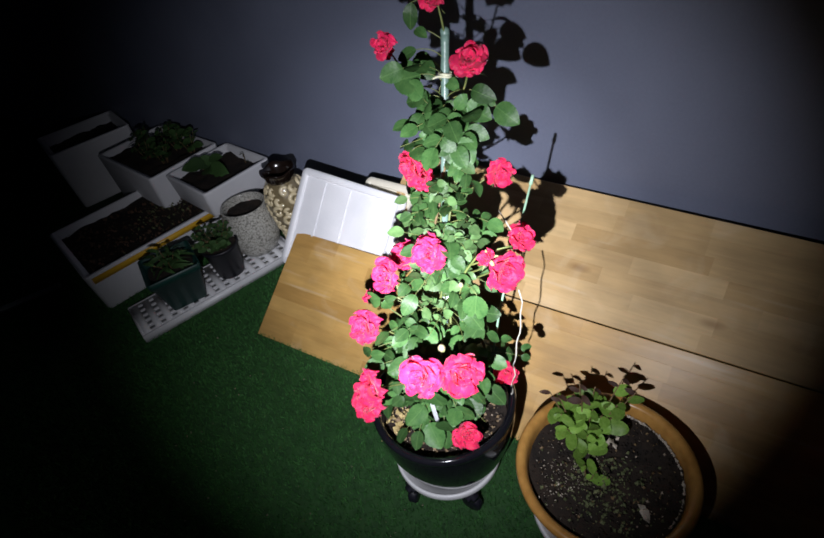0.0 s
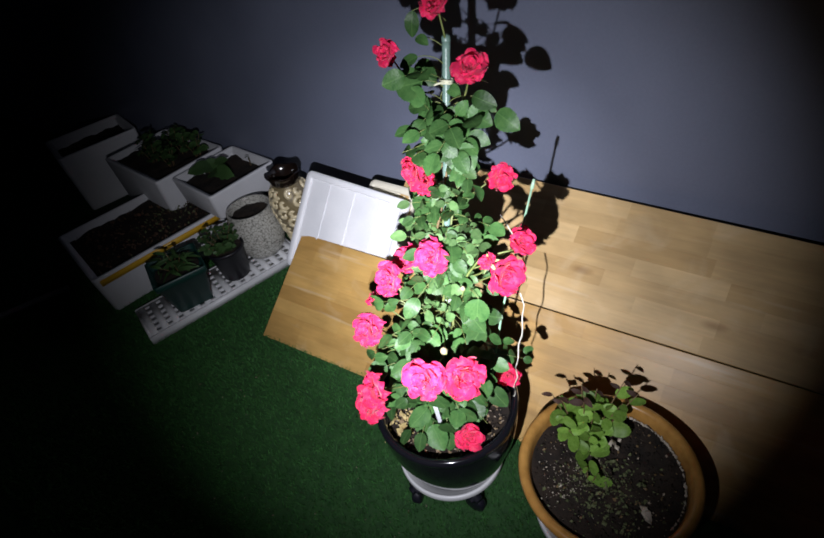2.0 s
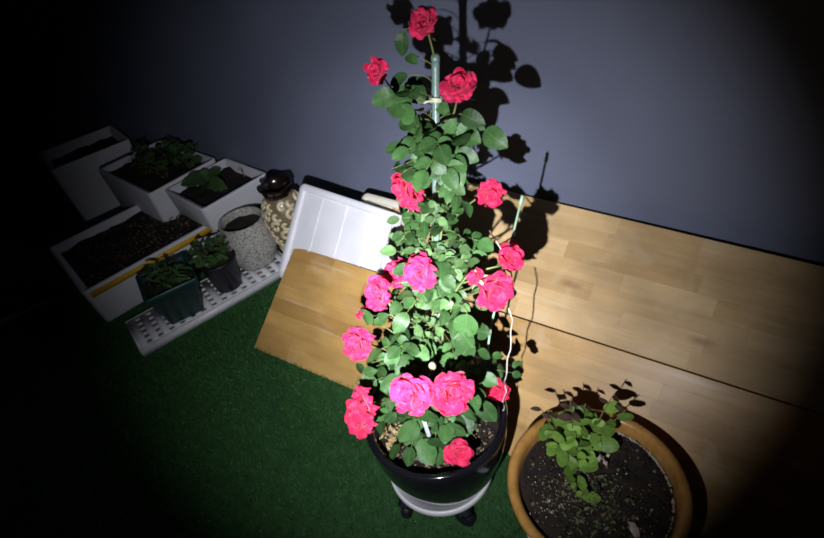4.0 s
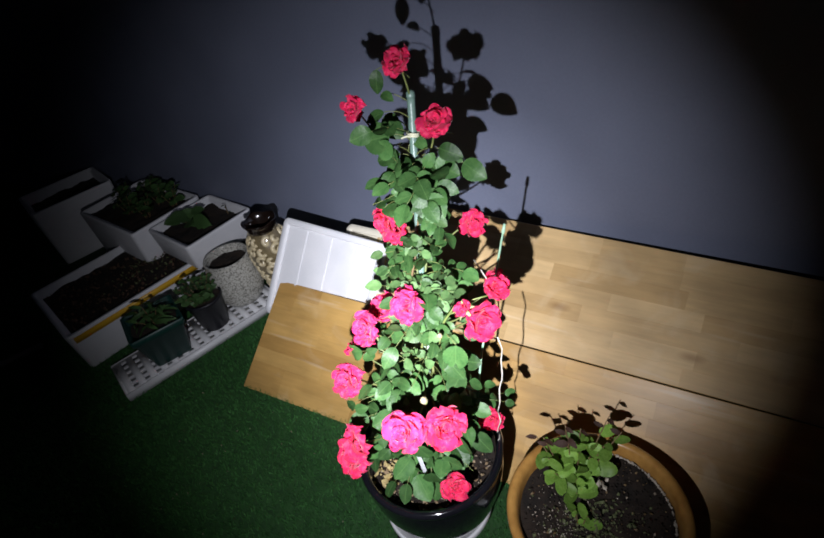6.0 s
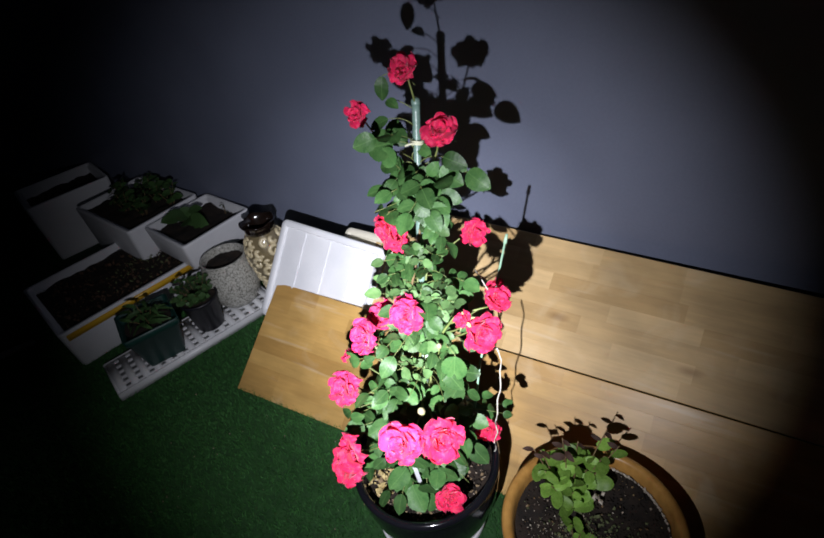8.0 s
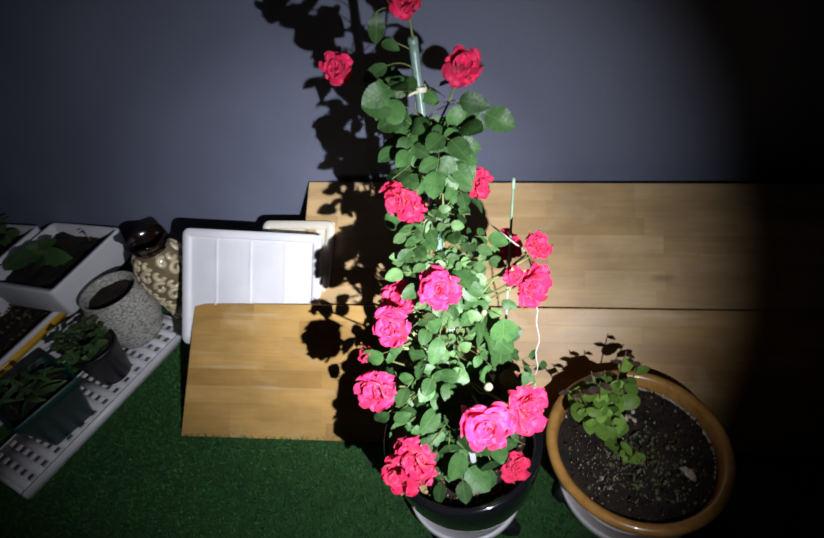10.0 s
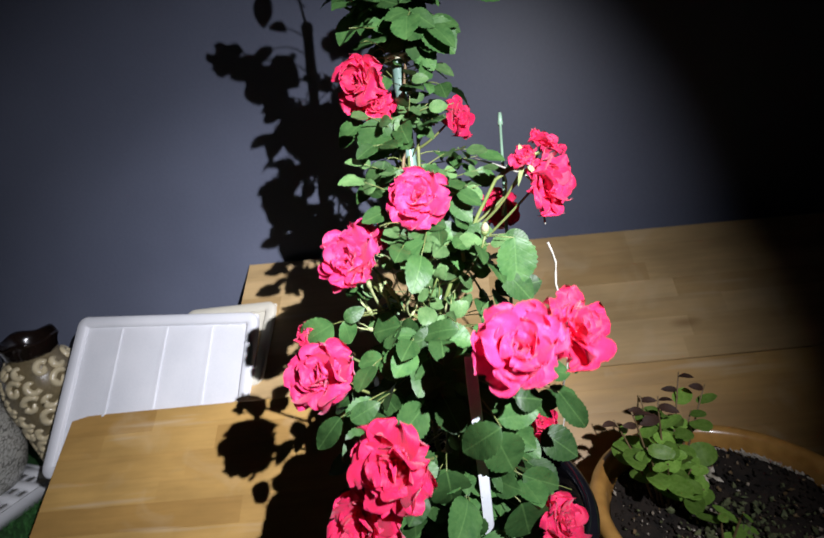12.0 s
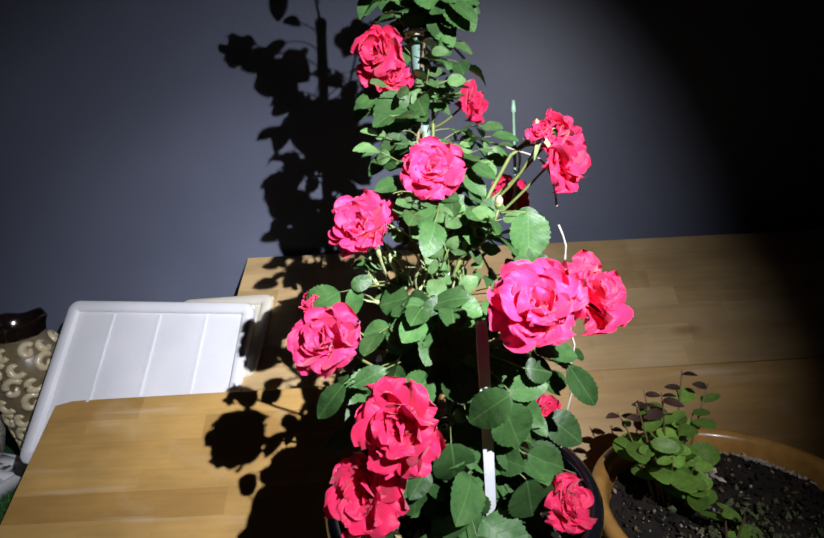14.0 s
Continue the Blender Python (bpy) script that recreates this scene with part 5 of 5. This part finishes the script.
# square green pot
sq = thing("plant_pot", pose(-1.405, -0.740, 0.041, 0, 0, SKEW - 6), "square dark green plastic pot with a small plant", "plant pot")
bm = bmesh.new()
loops = []
for s, z in ((0.070, 0.0), (0.074, 0.004), (0.101, 0.158), (0.108, 0.160), (0.110, 0.190), (0.107, 0.192), (0.102, 0.190), (0.098, 0.15)):
    ring = []
    for sx, sy, a0 in ((1, 1, 0), (-1, 1, 90), (-1, -1, 180), (1, -1, 270)):
        for k in range(4):
            a = radians(a0 + 30 * k)
            ring.append(bm.verts.new((sx * (s - 0.014) + 0.014 * math.cos(a), sy * (s - 0.014) + 0.014 * math.sin(a), z)))
    loops.append(ring)
for lo, hi in zip(loops, loops[1:]):
    for k in range(16):
        bm.faces.new((lo[k], lo[(k + 1) % 16], hi[(k + 1) % 16], hi[k]))
bm.faces.new(loops[0][::-1])
bm.faces.new(loops[-1])
part("body", bm, GREEN_POT, sq)
part("soil", soil_disc(0.094, 0.165, 0.008, 3.0), SOIL, sq)
GRASSY = [leaf_mesh("leaf", LEAF_DULL, 60 + s, 0.12, False, 0.2, 0.5) for s in range(3)]
shrub((-1.405, -0.740, 0.206), ((-0.06, -0.02, 0.06, 6), (0.03, 0.03, 0.07, 6), (0.0, -0.06, 0.05, 6), (0.06, -0.02, 0.06, 6), (-0.04, 0.04, 0.08, 6), (0.05, 0.06, 0.07, 6), (-0.02, 0.0, 0.09, 6)), 33,
      "narrow-leaved green plant in a square pot", GRASSY, None, 0.075, "grassy_plant")

# round black nursery pot with a mossy plant
nur = thing("plant_pot", pose(-1.340, -0.535, 0.041), "small round black plastic pot with a bushy plant", "plant pot")
part("body", lathe([(0.054, 0), (0.058, 0.003), (0.078, 0.145), (0.083, 0.146), (0.084, 0.160), (0.080, 0.162), (0.076, 0.158), (0.072, 0.12)], 40), NURSERY, nur)
part("soil", soil_disc(0.0735, 0.148, 0.008, 4.0), SOIL, nur)
TINY = [leaf_mesh("leaf", LEAF_DULL, 70 + s, 0.42, False, 0.15, 0.2) for s in range(3)]
shrub((-1.340, -0.535, 0.188), tuple((0.125 * math.cos(1.1 * k) * (0.4 + 0.1 * (k % 6)), 0.125 * math.sin(1.1 * k) * (0.4 + 0.1 * (k % 6)), 0.05 + 0.014 * (k % 4), 9) for k in range(16)), 35,
      "bushy small-leaved plant in a black pot", TINY, None, 0.033, "bushy_plant")

# speckled pot
spk = thing("plant_pot", pose(-1.354, -0.344, 0.041), "rounded cream pot with dark crackled speckles and old soil", "plant pot")
part("body", lathe([(0.070, 0), (0.084, 0.003), (0.107, 0.04), (0.121, 0.09), (0.124, 0.13), (0.116, 0.18), (0.106, 0.215), (0.102, 0.228), (0.104, 0.237), (0.102, 0.243), (0.096, 0.242),
                    (0.092, 0.235), (0.090, 0.19)], 64), SPECKLE, spk)
part("soil", soil_disc(0.0905, 0.205, 0.008, 5.0), SOIL, spk)

# scrolled vase with a dark ruffled mouth
vase = thing("vase", pose(-1.182, -0.222, 0.0415) @ Matrix.Scale(0.955, 4), "tall cream and brown scroll-relief vase with dark ruffled mouth", "vase")
VASE_SHAPE = [(0.055, 0), (0.062, 0.004), (0.066, 0.03), (0.080, 0.11), (0.096, 0.21), (0.099, 0.26), (0.090, 0.315), (0.070, 0.350), (0.062, 0.362)]
part("body", lathe(VASE_SHAPE, 64), VASE_GROUND, vase)


def scroll_mesh(height, size, flip, turns):
    """One raised scroll that lies on the vase's side, round +x."""
    pts, radii = [], []
    for k in range(19):
        t = k / 18
        a, r = flip * (0.6 + 6.283 * turns * t), size * (1.0 - 0.78 * t)
        u, v = r * math.cos(a) + 0.25 * size * flip, 1.12 * r * math.sin(a)
        z = height + v
        R = float(np.interp(z, [q[1] for q in VASE_SHAPE], [q[0] for q in VASE_SHAPE])) - 0.002
        pts.append(Vector((R * math.cos(u / R), R * math.sin(u / R), z)))
        radii.append(0.0112 - 0.0032 * abs(2 * t - 0.8))
    return mesh_of("scroll", tube(pts, radii, 7), SCROLL)


for row, (height, size) in enumerate(((0.045, 0.017), (0.090, 0.018), (0.137, 0.020), (0.186, 0.021), (0.237, 0.022), (0.287, 0.020), (0.330, 0.015))):
    pair = [scroll_mesh(height, size * 1.2, 1, 1.0), scroll_mesh(height + 0.006, size * 1.1, -1, 0.75)]
    for k in range(10):
        ob = new("scroll", pair[(k + row) % 2])
        ob.parent = vase
        ob.matrix_basis = pose(0, 0, 0, 0, 0, 36 * k + 17 * row)
part("mouth", lathe([(0.0625, 0.358), (0.066, 0.366), (0.068, 0.380), (0.073, 0.396), (0.079, 0.405), (0.077, 0.411), (0.070, 0.405), (0.060, 0.385), (0.054, 0.34)], 72,
                    lambda a, z: (1 + 0.05 * max(0, z - 0.37) / 0.05 * math.sin(5 * a), 0.006 * max(0, z - 0.37) / 0.05 * math.sin(5 * a + 0.8)), bottom=False), BROWN_GLAZE, vase)

# pale pipe lying on the turf
pipe = part("pipe", tube([(-2.55, -1.85, 0.016), (-2.26, -1.25, 0.016), (-2.14, -0.99, 0.016)], 0.015, 12), DULL_METAL)
tagged(pipe, "pale grey pipe lying on the turf", "pipe")
